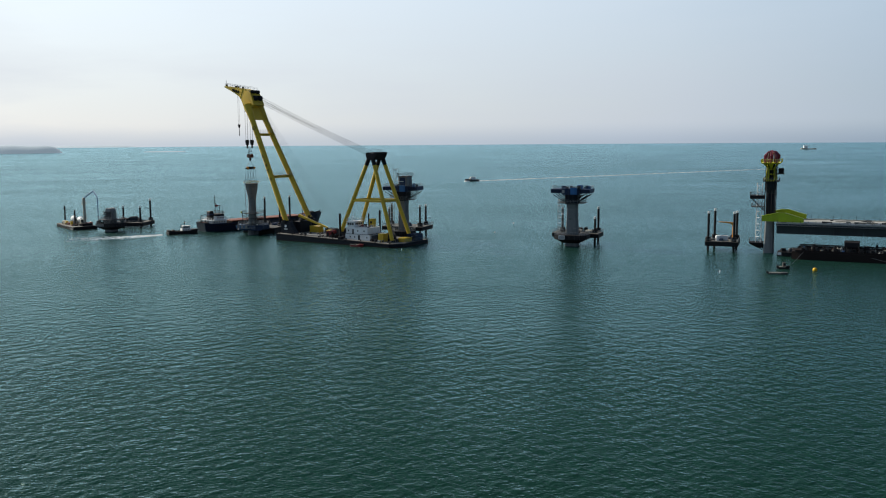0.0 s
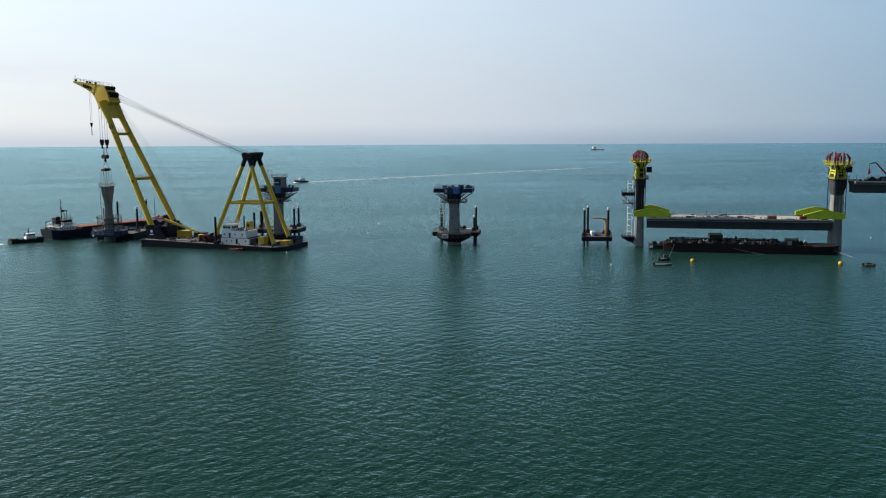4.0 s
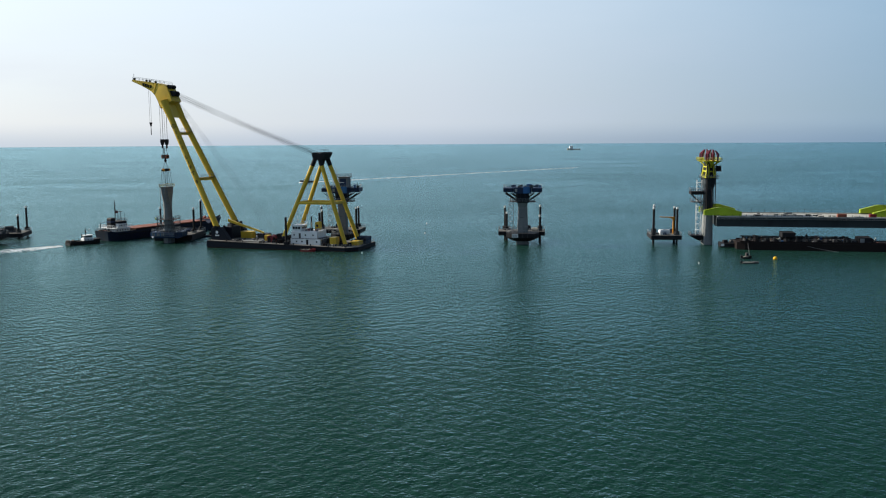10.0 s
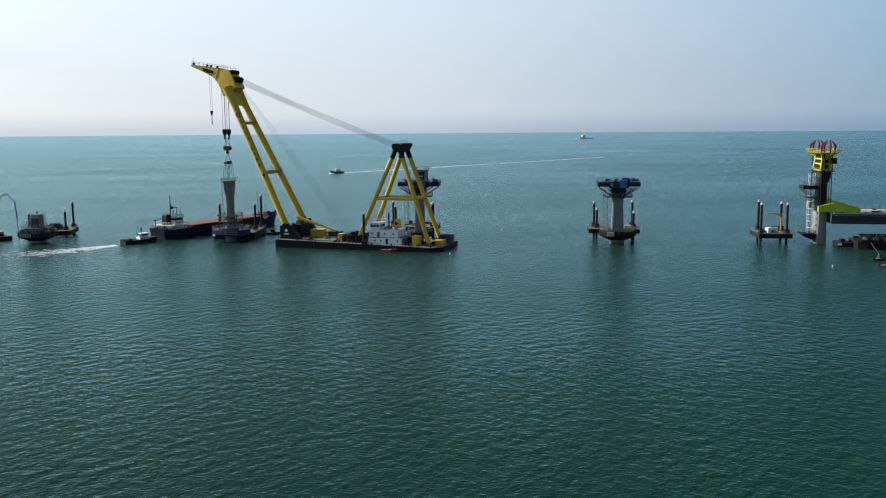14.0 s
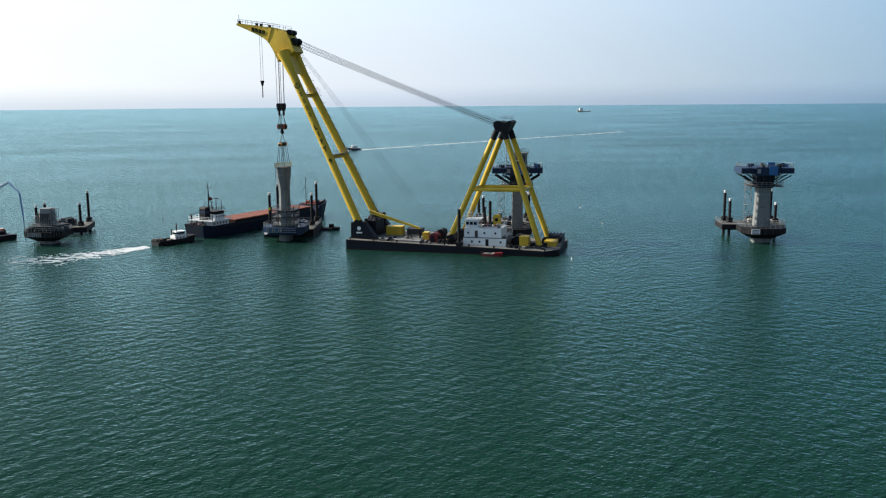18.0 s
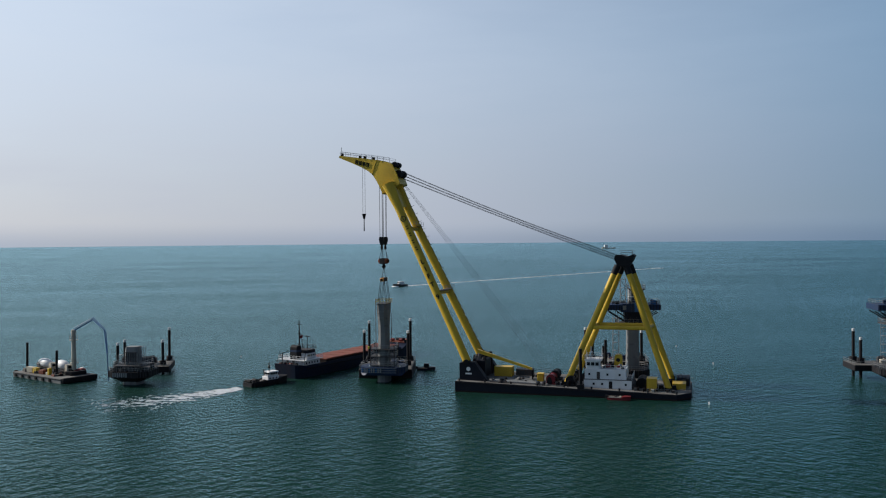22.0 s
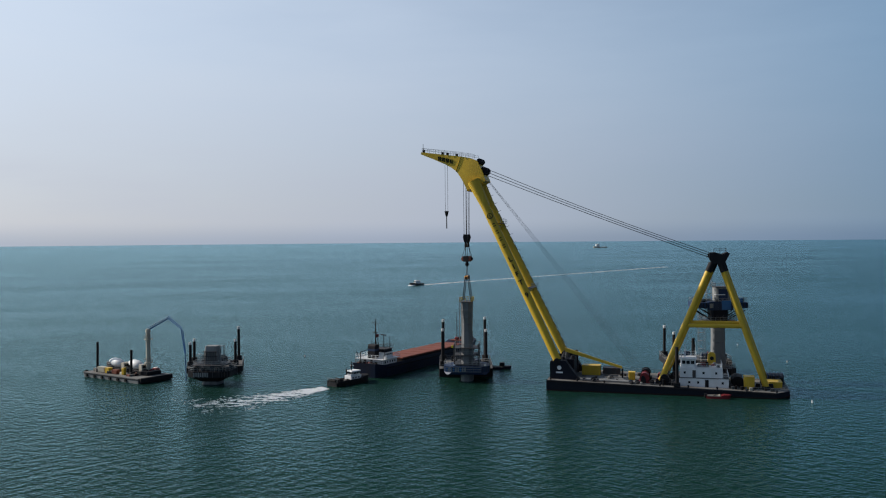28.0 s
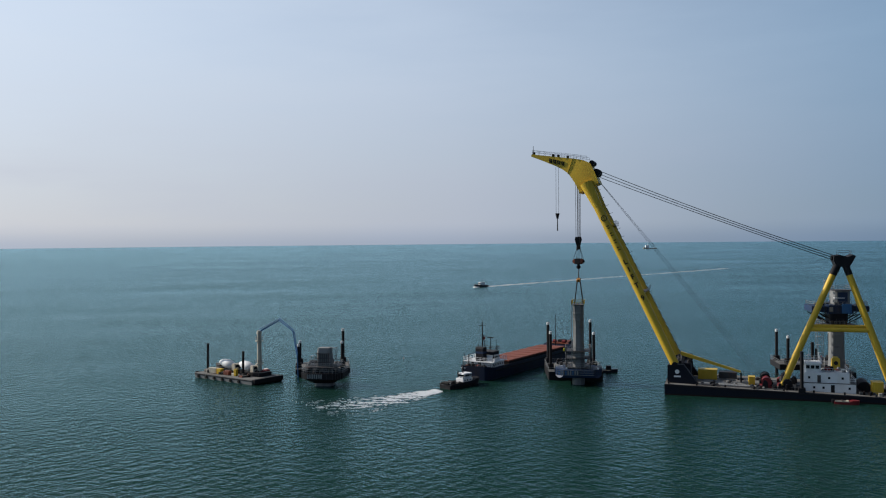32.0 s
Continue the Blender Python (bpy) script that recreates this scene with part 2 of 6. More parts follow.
for n, d in ((swell, 0.22), (chop, 0.52), (cross, 0.46), (ripple, 0.22)):
    bp = nt.nodes.new("ShaderNodeBump")
    bp.inputs["Strength"].default_value, bp.inputs["Distance"].default_value = 0.75, d
    nt.links.new(n.outputs[0], bp.inputs["Height"])
    if n is not swell:
        gust = nt.nodes.new("ShaderNodeMapRange")
        gust.inputs[1].default_value, gust.inputs[2].default_value, gust.inputs[3].default_value, gust.inputs[4].default_value = 0.3, 0.7, 0.7, 1.0
        nt.links.new(patch.outputs[0], gust.inputs[0])
        nt.links.new(gust.outputs[0], bp.inputs["Strength"])
    if last:
        nt.links.new(last.outputs[0], bp.inputs["Normal"])
    last = bp
body_colour = nt.nodes.new("ShaderNodeMix")
body_colour.data_type = "RGBA"
body_colour.inputs[6].default_value, body_colour.inputs[7].default_value = (0.0033, 0.0192, 0.0122, 1), (0.0042, 0.0248, 0.018, 1)
nt.links.new(patch.outputs[0], body_colour.inputs[0])
depth, gloss, facing, share, mixw = (nt.nodes.new(k) for k in ("ShaderNodeBsdfDiffuse", "ShaderNodeBsdfGlossy", "ShaderNodeFresnel", "ShaderNodeMath", "ShaderNodeMixShader"))
nt.links.new(body_colour.outputs[2], depth.inputs["Color"])
gloss.inputs["Roughness"].default_value, facing.inputs["IOR"].default_value = 0.2, 1.33
share.use_clamp = True
share.operation, share.inputs[1].default_value = "MULTIPLY", 0.95
curve = nt.nodes.new("ShaderNodeMath")
curve.operation, curve.inputs[1].default_value = "POWER", 1.72
gloss.inputs["Color"].default_value = (0.65, 0.935, 1.015, 1)
for k in (depth, gloss, facing):
    nt.links.new(last.outputs[0], k.inputs["Normal"])
nt.links.new(facing.outputs[0], curve.inputs[0])
nt.links.new(curve.outputs[0], share.inputs[0])
slick = wave(0.012, 0.3, 11, 5)               # wind streaks: ruffled and smoother lanes
lane = nt.nodes.new("ShaderNodeMapRange")
for k, v in ((1, 0.3), (2, 0.7), (3, 0.88), (4, 1.1)):
    lane.inputs[k].default_value = v
nt.links.new(slick.outputs[0], lane.inputs[0])
laned = nt.nodes.new("ShaderNodeMath")
laned.operation, laned.use_clamp = "MULTIPLY", True
nt.links.new(share.outputs[0], laned.inputs[0])
nt.links.new(lane.outputs[0], laned.inputs[1])
nt.links.new(laned.outputs[0], mixw.inputs[0])
nt.links.new(depth.outputs[0], mixw.inputs[1])
nt.links.new(gloss.outputs[0], mixw.inputs[2])
nt.links.new(mixw.outputs[0], nt.nodes["Material Output"].inputs["Surface"])
nt.nodes.remove(nt.nodes["Principled BSDF"])


# ---- building helpers ----
def thing(name, x, y, z=0.0, rz=0.0, label="", category="", group="", kind=""):
    ob = new(name)
    ob.empty_display_size = 0.5
    ob.matrix_world = pose(x, y, z, 0, 0, rz)
    return tagged(ob, label, category, group, kind)


def part(name, bm, material, parent, label="", smooth=False, closed=True):
    me = bpy.data.meshes.new(name)
    if closed:
        bmesh.ops.recalc_face_normals(bm, faces=bm.faces)
    bm.to_mesh(me)
    bm.free()
    me.materials.append(material)
    if smooth:
        me.polygons.foreach_set("use_smooth", [True] * len(me.polygons))
        me.set_sharp_from_angle(angle=radians(40))
    ob = new(name, me)
    ob.parent = parent
    if label:
        ob["label"] = label
    return ob


def again(ob, parent, m):
    """The same part once more, on the same mesh."""
    c = bpy.data.objects.new(ob.name.split(".")[0], ob.data)
    scene.collection.objects.link(c)
    c.parent, c.matrix_basis = parent, m
    return c


def box(bm, x0, x1, y0, y1, z0, z1, bevel=0.0):
    vs = [bm.verts.new(p) for p in ((x0, y0, z0), (x1, y0, z0), (x1, y1, z0), (x0, y1, z0), (x0, y0, z1), (x1, y0, z1), (x1, y1, z1), (x0, y1, z1))]
    fs = [bm.faces.new([vs[i] for i in f]) for f in ((3, 2, 1, 0), (4, 5, 6, 7), (0, 1, 5, 4), (1, 2, 6, 5), (2, 3, 7, 6), (3, 0, 4, 7))]
    if bevel:
        bmesh.ops.bevel(bm, geom=list({e for f in fs for e in f.edges}), offset=bevel, segments=1, affect="EDGES")
    return bm


def B(x0, x1, y0, y1, z0, z1, bevel=0.0):
    return box(bmesh.new(), x0, x1, y0, y1, z0, z1, bevel)


def tube(bm, a, b, r, r2=None, n=10):
    """A closed round bar from a to b."""
    a, b = Vector(a), Vector(b)
    w = (b - a).normalized()
    s = w.orthogonal().normalized()
    t = w.cross(s)
    r2 = r if r2 is None else r2
    lo, hi = [], []
    for k in range(n):
        q = 2 * math.pi * k / n
        d = s * math.cos(q) + t * math.sin(q)
        lo.append(bm.verts.new(a + d * r))
        hi.append(bm.verts.new(b + d * r2))
    for k in range(n):
        bm.faces.new((lo[k], lo[(k + 1) % n], hi[(k + 1) % n], hi[k]))
    bm.faces.new(lo[::-1])
    bm.faces.new(hi)
    return bm


def T(a, b, r, r2=None, n=10):
    return tube(bmesh.new(), a, b, r, r2, n)


def cable(pts, r, n=5):
    """One continuous round wire through points."""
    rings = []
    for k, p in enumerate(pts):
        w = (pts[min(k + 1, len(pts) - 1)] - pts[max(k - 1, 0)]).normalized()
        a = w.cross(Vector((0, 0, 1))).normalized()
        b = w.cross(a)
        rings.append([p + (a * math.cos(2 * math.pi * i / n) + b * math.sin(2 * math.pi * i / n)) * r for i in range(n)])
    return loft(bmesh.new(), rings)


def prism(bm, poly, y0, y1, axis="y"):
    """A polygon in (x, z) pushed from y0 to y1 (axis y), or in (x, y) from z0 to z1 (axis z)."""
    put = (lambda p, d: (p[0], d, p[1])) if axis == "y" else (lambda p, d: (p[0], p[1], d))
    lo, hi = [bm.verts.new(put(p, y0)) for p in poly], [bm.verts.new(put(p, y1)) for p in poly]
    n = len(poly)
    for k in range(n):
        bm.faces.new((lo[k], lo[(k + 1) % n], hi[(k + 1) % n], hi[k]))
    bm.faces.new(lo[::-1])
    bm.faces.new(hi)
    return bm


def loft(bm, rings):
    """Skins closed rings of equal length, with caps."""
    rows = [[bm.verts.new(p) for p in ring] for ring in rings]
    n = len(rows[0])
    for a, b in zip(rows, rows[1:]):
        for k in range(n):
            bm.faces.new((a[k], a[(k + 1) % n], b[(k + 1) % n], b[k]))
    bm.faces.new(rows[0][::-1])
    bm.faces.new(rows[-1])
    return bm


def oct_ring(w, d, c, z, x=0.0, y=0.0):
    """A rectangle w by d with corners cut by c."""
    a, b = w / 2, d / 2
    return [(x + p, y + q, z) for p, q in ((-a + c, -b), (a - c, -b), (a, -b + c), (a, b - c), (a - c, b), (-a + c, b), (-a, b - c), (-a, -b + c))]


def rail(parent, pts, h=1.1, name="railing", material=None, every=2.0, r=0.035, closed=False):
    """A guard rail of posts and two bars along points on a deck."""
    bm = bmesh.new()
    pts = [Vector(p) for p in pts]
    if closed:
        pts = pts + [pts[0]]
    for a, b in zip(pts, pts[1:]):
        n = max(1, round((b - a).length / every))
        for k in range(n + 1):
            p = a.lerp(b, k / n)
            tube(bm, p, p + Vector((0, 0, h)), r, n=4)
        for f in (0.55, 1.0):
            tube(bm, a + Vector((0, 0, h * f)), b + Vector((0, 0, h * f)), r, n=4)
    return part(name, bm, material or GALV, parent)


def lattice(parent, x, y, z0, z1, w=1.6, name="ladder_tower", material=None, r=0.06):
    """A square scaffold tower with ladders and landings."""
    bm = bmesh.new()
    h = w / 2
    for p in ((-h, -h), (h, -h), (h, h), (-h, h)):
        tube(bm, (x + p[0], y + p[1], z0), (x + p[0], y + p[1], z1), r, n=5)
    z, k = z0, 0
    while z + 2.2 <= z1 + 0.5:
        for p, q in (((-h, -h), (h, -h)), ((h, -h), (h, h)), ((h, h), (-h, h)), ((-h, h), (-h, -h))):
            tube(bm, (x + p[0], y + p[1], z + 2.0), (x + q[0], y + q[1], z + 2.0), r * 0.8, n=4)
        s = 1 if k % 2 else -1
        tube(bm, (x - s * h, y - h, z), (x + s * h, y - h, z + 2.0), r * 0.8, n=4)
        tube(bm, (x - s * h, y + h, z), (x + s * h, y + h, z + 2.0), r * 0.8, n=4)
        box(bm, x - h, x + h * 0.2, y - h, y + h, z + 1.95, z + 2.05)
        z, k = z + 2.2, k + 1
    return part(name, bm, material or GALV, parent)


# ---- the sea ----
bm = bmesh.new()
prev = None
rings = [0, 60, 120, 200, 300, 420, 560, 740, 960, 1250, 1600, 2000, 2450, 2950, 3400, 3850, 4250]
N = 96
mid = bm.verts.new((20, -60, 0))
for r in rings[1:]:
    z = 0 if r < 1500 else 22.5 * ((r - 1500) / 3100) ** 2
    row = [bm.verts.new((20 + r * math.cos(2 * math.pi * k / N), -60 + r * math.sin(2 * math.pi * k / N), z)) for k in range(N)]
    for k in range(N):
        if prev:
            bm.faces.new((prev[k], row[k], row[(k + 1) % N], prev[(k + 1) % N]))
        else:
            bm.faces.new((mid, row[k], row[(k + 1) % N]))
    prev = row
sea = part("water", bm, water, None, smooth=True, closed=False)
tagged(sea, "green-blue rippled open sea water reaching the horizon", "sea", kind="structure")


# ---- floating sheerleg crane ----
crane = thing("crane_vessel", 0, 0, 0, -18, "yellow sheerleg crane on a dark pontoon, lifting a pier shaft", "crane vessel")
QC, LH, BW = 10.8, 58.8, 21.6          # centre line, length and beam
dz = lambda s: 2.7 - 0.0235 * s         # deck height along the hull
bm = loft(bmesh.new(), [[(s, e, -0.6), (s, BW, -0.6), (s, BW, dz(s)), (s, e, dz(s))] for s, e in ((0, 0), (20, 0), (40, 0), (55.4, 0), (LH, 4.2))])
hull = part("hull", bm, NAVY, crane, "dark navy steel pontoon hull with a dark red waterline")
for q0, q1, se in ((-0.14, -0.004, 55.2), (BW + 0.004, BW + 0.14, LH - 0.2)):
    part("rubbing_strake", loft(bmesh.new(), [[(s, q0, dz(s) - 0.45), (s, q1, dz(s) - 0.45), (s, q1, dz(s) - 0.15), (s, q0, dz(s) - 0.15)] for s in (0.2, se)]), BLACK, crane)
part("boot_top", loft(bmesh.new(), [[(s, e - 0.02, -0.5), (s, BW + 0.02, -0.5), (s, BW + 0.02, 0.35), (s, e - 0.02, 0.35)] for s, e in ((-0.02, 0), (55.4, 0), (LH + 0.02, 4.2))]), BOTTOM_RED, crane, "dark red waterline band")
part("deck_plating", loft(bmesh.new(), [[(s, e + 0.15, dz(s)), (s, BW - 0.15, dz(s)), (s, BW - 0.15, dz(s) + 0.05), (s, e + 0.15, dz(s) + 0.05)] for s, e in ((0.15, 0), (55.3, 0), (LH - 0.15, 4.2))]), DECK, crane, "worn brown-grey steel deck")
# jib
for q in (3.5, 18.1):
    part("jib_bracket", prism(bmesh.new(), [(0.6, dz(0.6)), (0.6, 7.2), (4.6, 7.4), (8.2, dz(8.2))], q - 1.1, q + 1.1), NAVY, crane, "navy triangular hinge bracket")
    part("hinge_pin", T((2.4, q - 1.5, 7.3), (2.4, q + 1.5, 7.3), 0.75, n=16), BLACK, crane, smooth=True)
legs = {}
for q, qt in ((3.5, 7.43), (18.1, 14.17)):
    a, b = Vector((2.4, q, 7.4)), Vector((-20.5, qt, 54.5))
    legs[q] = (a, b)
    part("leg_gusset", T(a.lerp(b, 0.86), b, 1.14, 1.75, n=20), YELLOW, crane, "flared yellow joint under the jib head", smooth=True)
    part("jib_leg", T(a, b, 1.08, 1.15, n=20), YELLOW, crane, "long yellow tubular jib leg", smooth=True)
for f in (0.375, 0.741):
    a, b = legs[3.5][0].lerp(legs[3.5][1], f), legs[18.1][0].lerp(legs[18.1][1], f)
    part("jib_cross_beam", T(a, b, 0.55, n=14), YELLOW, crane, smooth=True)
    bm = B(a.x - 0.1, a.x + 1.6, a.y, b.y, a.z + 0.7, a.z + 0.78)
    part("walkway", bm, GREY_STEEL, crane)
    rail(crane, [(a.x + 1.6, a.y, a.z + 0.78), (a.x + 1.6, b.y, a.z + 0.78)], r=0.05)
# jib head
web = [(legs[3.5][0].lerp(legs[3.5][1], f), legs[18.1][0].lerp(legs[18.1][1], f), d) for f, d in ((0.87, 0.35), (1.0, 0.8))]
part("head_web", loft(bmesh.new(), [[(p.x - d, p.y, p.z), (p.x + d, p.y, p.z), (q.x + d, q.y, q.z), (q.x - d, q.y, q.z)] for p, q, d in web]), YELLOW, crane, "yellow web plate between the jib legs")
stations = [((-35.9, 63.1), (-36.1, 62.5), 0.8), ((-32.5, 62.6), (-32.4, 61.0), 1.15), ((-29.0, 62.1), (-29.0, 59.5), 1.5), ((-26.6, 61.75), (-27.1, 58.5), 1.8), ((-24.2, 61.4), (-25.6, 57.4), 2.1), ((-21.6, 60.9), (-24.5, 55.9), 2.45), ((-19.6, 60.0), (-23.7, 54.7), 2.75), ((-18.4, 57.6), (-23.0, 53.4), 3.0), ((-17.2, 54.6), (-22.3, 52.0), 3.2)]
part("jib_head", loft(bmesh.new(), [[(t_[0], QC - h, t_[1]), (t_[0], QC + h, t_[1]), (u_[0], QC + h, u_[1]), (u_[0], QC - h, u_[1])] for t_, u_, h in stations]), YELLOW, crane, "yellow plated jib head tapering to a point", smooth=True)
for t_, u_, h in (stations[4], stations[8]):
    part("head_stiffener", loft(bmesh.new(), [[(t_[0] - 0.1, QC - h - 0.1, t_[1] + d), (t_[0] - 0.1, QC + h + 0.1, t_[1] + d), (u_[0] - 0.12, QC + h + 0.1, u_[1] + d), (u_[0] - 0.12, QC - h - 0.1, u_[1] + d)] for d in (-0.12, 0.12)]), YELLOW, crane)
part("head_mast", T((-35.6, QC, 63.0), (-35.6, QC, 65.4), 0.07, n=6), GREY_STEEL, crane)
for q0, q1 in ((-2.1, -0.5), (0.5, 2.1)):
    part("sheave", T((-18.0, QC + q0, 57.4), (-18.0, QC + q1, 57.4), 1.05, n=20), BLACK, crane, smooth=True)
    part("sheave", T((-19.2, QC + q0, 60.0), (-19.2, QC + q1, 60.0), 0.75, n=20), BLACK, crane, smooth=True)
for x, z in ((-35.4, 63.1), (-30.0, 62.3), (-28.6, 62.1), (-26.0, 61.7)):
    part("head_fitting", B(x - 0.3, x + 0.3, QC - 0.4, QC + 0.4, z - 0.2, z + 0.7, 0.05), BLACK, crane)
rail(crane, [(-35.7, QC - 0.7, 63.1), (-24, QC - 2.3, 61.4), (-20.4, QC - 2.6, 60.7)], every=1.6, r=0.045)
rail(crane, [(-35.7, QC + 0.7, 63.1), (-24, QC + 2.3, 61.4), (-20.4, QC + 2.6, 60.7)], every=1.6, r=0.045)
# A-frame
feet = {(28.3, 5.2): (40.9, 8.0), (29.3, 16.4): (41.8, 13.6), (53.4, 5.2): (43.0, 8.0), (54.2, 16.4): (43.6, 13.6)}
knee = {}
for (s, q), (st, qt) in feet.items():
    a, b = Vector((s, q, dz(s) + 0.6)), Vector((st, qt, 32.4))
    c = a.lerp(b, 0.93)
    part("a_frame_leg", T(a, c, 0.76, n=18), YELLOW, crane, "yellow tubular A-frame leg", smooth=True)
    part("leg_collar", T(c - (b - a) * 0.004, b, 0.84, n=18), BLACK, crane, smooth=True)
    part("leg_foot", T(a + Vector((0, 0, -0.62)), a + Vector((0, 0, 0.2)), 1.15, 1.0, n=16), BLACK, crane)
    knee[s, q] = a.lerp(b, (16.7 - a.z) / (b.z - a.z))
for a, b in (((28.3, 5.2), (53.4, 5.2)), ((29.3, 16.4), (54.2, 16.4)), ((28.3, 5.2), (29.3, 16.4)), ((53.4, 5.2), (54.2, 16.4))):
    part("a_frame_tie", T(knee[a], knee[b], 0.52, n=14), YELLOW, crane, smooth=True)
part("a_frame_head", prism(bmesh.new(), [(40.2, 33.7), (40.9, 32.2), (43.8, 32.2), (44.5, 33.4), (45.2, 34.8), (44.6, 35.2), (43.4, 34.6), (41.7, 35.1), (40.3, 34.9)], 7.1, 14.5), BLACK, crane, "black steel A-frame head")
for q in (9.2, 10.2, 11.4, 12.4):
    part("sheave", T((40.8, q - 0.25, 34.2), (40.8, q + 0.25, 34.2), 0.85, n=18), BLACK, crane, smooth=True)
rail(crane, [(41.4, 9.0, 35.0), (44.4, 9.0, 35.0), (44.4, 12.6, 35.0), (41.4, 12.6, 35.0)], every=1.2)
# luffing wires
for q in (9.5, 12.1):
    for dzz in (0.0, 0.5, 1.0):
        va, vb = Vector((-17.6, q, 56.3 + dzz * 1.7)), Vector((40.6, 10.8 + (q - 10.8) * 1.6, 33.7 + dzz * 1.2))
        pts = [va.lerp(vb, k / 8) - Vector((0, 0, (0.3 + 0.3 * dzz) * math.sin(math.pi * k / 8))) for k in range(9)]
        part("luffing_wire", cable(pts, 0.06), BLACK, crane)
for k in range(4):
    part("hoist_wire", T((-17.0, 9.6 + 0.8 * k, 54.5), (22.5 + 0.7 * k, 9.0 + 1.2 * k, 3.6), 0.03, n=4), ROPE, crane)
# main and auxiliary hoists
for q in (9.4, 12.2):
    for ds, dq in ((-0.42, -0.4), (0.05, 0.4), (0.45, 0.0)):
        part("hoist_fall", T((-23.3 + ds, q + dq, 54.6), (-23.3 + ds * 0.8, q + dq, 40.0), 0.06, n=5), ROPE, crane)
    part("hook_block", prism(bmesh.new(), [(-23.8, 40.2), (-22.8, 40.2), (-22.65, 39.4), (-23.0, 38.0), (-23.6, 38.0), (-23.95, 39.4)], q - 0.55, q + 0.55), BLACK, crane, "black main hook block")
    part("hook", T((-23.3, q, 38.1), (-23.3, q, 36.7), 0.28, 0.4, n=10), BLACK, crane)
for ds in (-0.35, 0.35):
    part("hoist_fall", T((-29.0 + ds, QC, 59.4), (-29.0 + ds, QC, 46.6), 0.045, n=5), ROPE, crane)
part("hook_block", T((-29.0, QC, 46.7), (-29.0, QC, 45.2), 0.6, 0.25, n=12), BLACK, crane, "small auxiliary hook block")
part("hook", T((-29.0, QC, 45.2), (-29.0, QC, 41.9), 0.12, 0.16, n=8), BLACK, crane)
# deckhouse
house = part("deckhouse", B(32.8, 44.6, 3.0, 12.4, dz(33) - 0.55, 3.95, 0.05), WHITE, crane, "white two-storey steel deckhouse with a wheelhouse")
part("upper_storey", B(33.0, 43.2, 3.3, 11.6, 3.95, 6.5, 0.05), WHITE, house)
part("deck_edge", B(32.7, 44.7, 2.9, 12.5, 3.95, 4.07), GREY_STEEL, house)
part("wheelhouse", loft(bmesh.new(), [oct_ring(3.6, 5.2, 0.35, 6.5, 35.0, 6.3), oct_ring(3.8, 5.4, 0.35, 8.6, 35.0, 6.3)]), WHITE, house)
part("wheelhouse_roof", B(32.9, 37.1, 3.4, 9.2, 8.6, 8.76, 0.04), WHITE, house)
for k in range(3):
    part("window", B(33.5 + k * 1.08, 34.3 + k * 1.08, 3.56, 3.72, 7.4, 8.2), GLASS, house)
for k in range(4):
    part("window", B(36.78, 36.92, 4.2 + k * 1.1, 5.0 + k * 1.1, 7.4, 8.2), GLASS, house)
for q in (33.9, 38.4, 41.4):
    part("window", B(q, q + 0.5, 3.25, 3.31, 5.0, 5.55), GLASS, house)
for q in (35.0, 37.1, 42.9):
    part("window", B(q, q + 0.5, 2.95, 3.01, 2.65, 3.2), GLASS, house)
# the doorway isn't cut: a black slab gives its dark inside
part("door", B(39.0, 39.85, 2.93, 3.02, 1.85, 3.65), BLACK, house, "black panel standing in for a doorway's dark inside")
part("door", B(36.0, 36.8, 3.24, 3.32, 4.1, 5.9), GREY_STEEL, house)
rail(house, [(37.0, 3.35, 6.5), (43.1, 3.35, 6.5), (43.1, 11.5, 6.5)], every=1.3, material=WHITE)
rail(house, [(33.0, 3.5, 8.76), (37.0, 3.5, 8.76), (37.0, 9.1, 8.76), (33.0, 9.1, 8.76)], every=1.2, material=WHITE, closed=True)
rail(house, [(43.3, 3.1, 4.07), (44.6, 3.1, 4.07), (44.6, 12.3, 4.07)], every=1.2, material=WHITE)
part("radar_mast", T((34.3, 6.0, 8.7), (34.3, 6.0, 12.0), 0.09, n=6), WHITE, house)
part("radar", B(34.0, 34.6, 5.2, 6.8, 10.4, 10.55), WHITE, house)
part("funnel", prism(bmesh.new(), [(39.8, 6.5), (39.9, 9.2), (40.3, 9.6), (41.3, 9.6), (41.7, 9.2), (41.8, 6.5)], 9.0, 11.0), YELLOW, house, "yellow funnel casing")
part("funnel_mark", T((40.8, 8.96, 8.2), (40.8, 9.02, 8.2), 0.5, n=16), INK, house)
part("exhaust_stack", T((36.6, 13.2, dz(36)), (36.6, 13.2, 11.2), 0.28, n=10), BLACK, house, "black exhaust stack")
part("deck_box", B(38.0, 39.3, 6.0, 8.0, 6.52, 7.4, 0.05), JACK_RED, house)
part("engine_casing", prism(bmesh.new(), [(43.4, 4.0), (44.4, 4.0), (45.9, dz(45)), (43.4, dz(45))], 4.0, 11.5), GREY_STEEL, house)


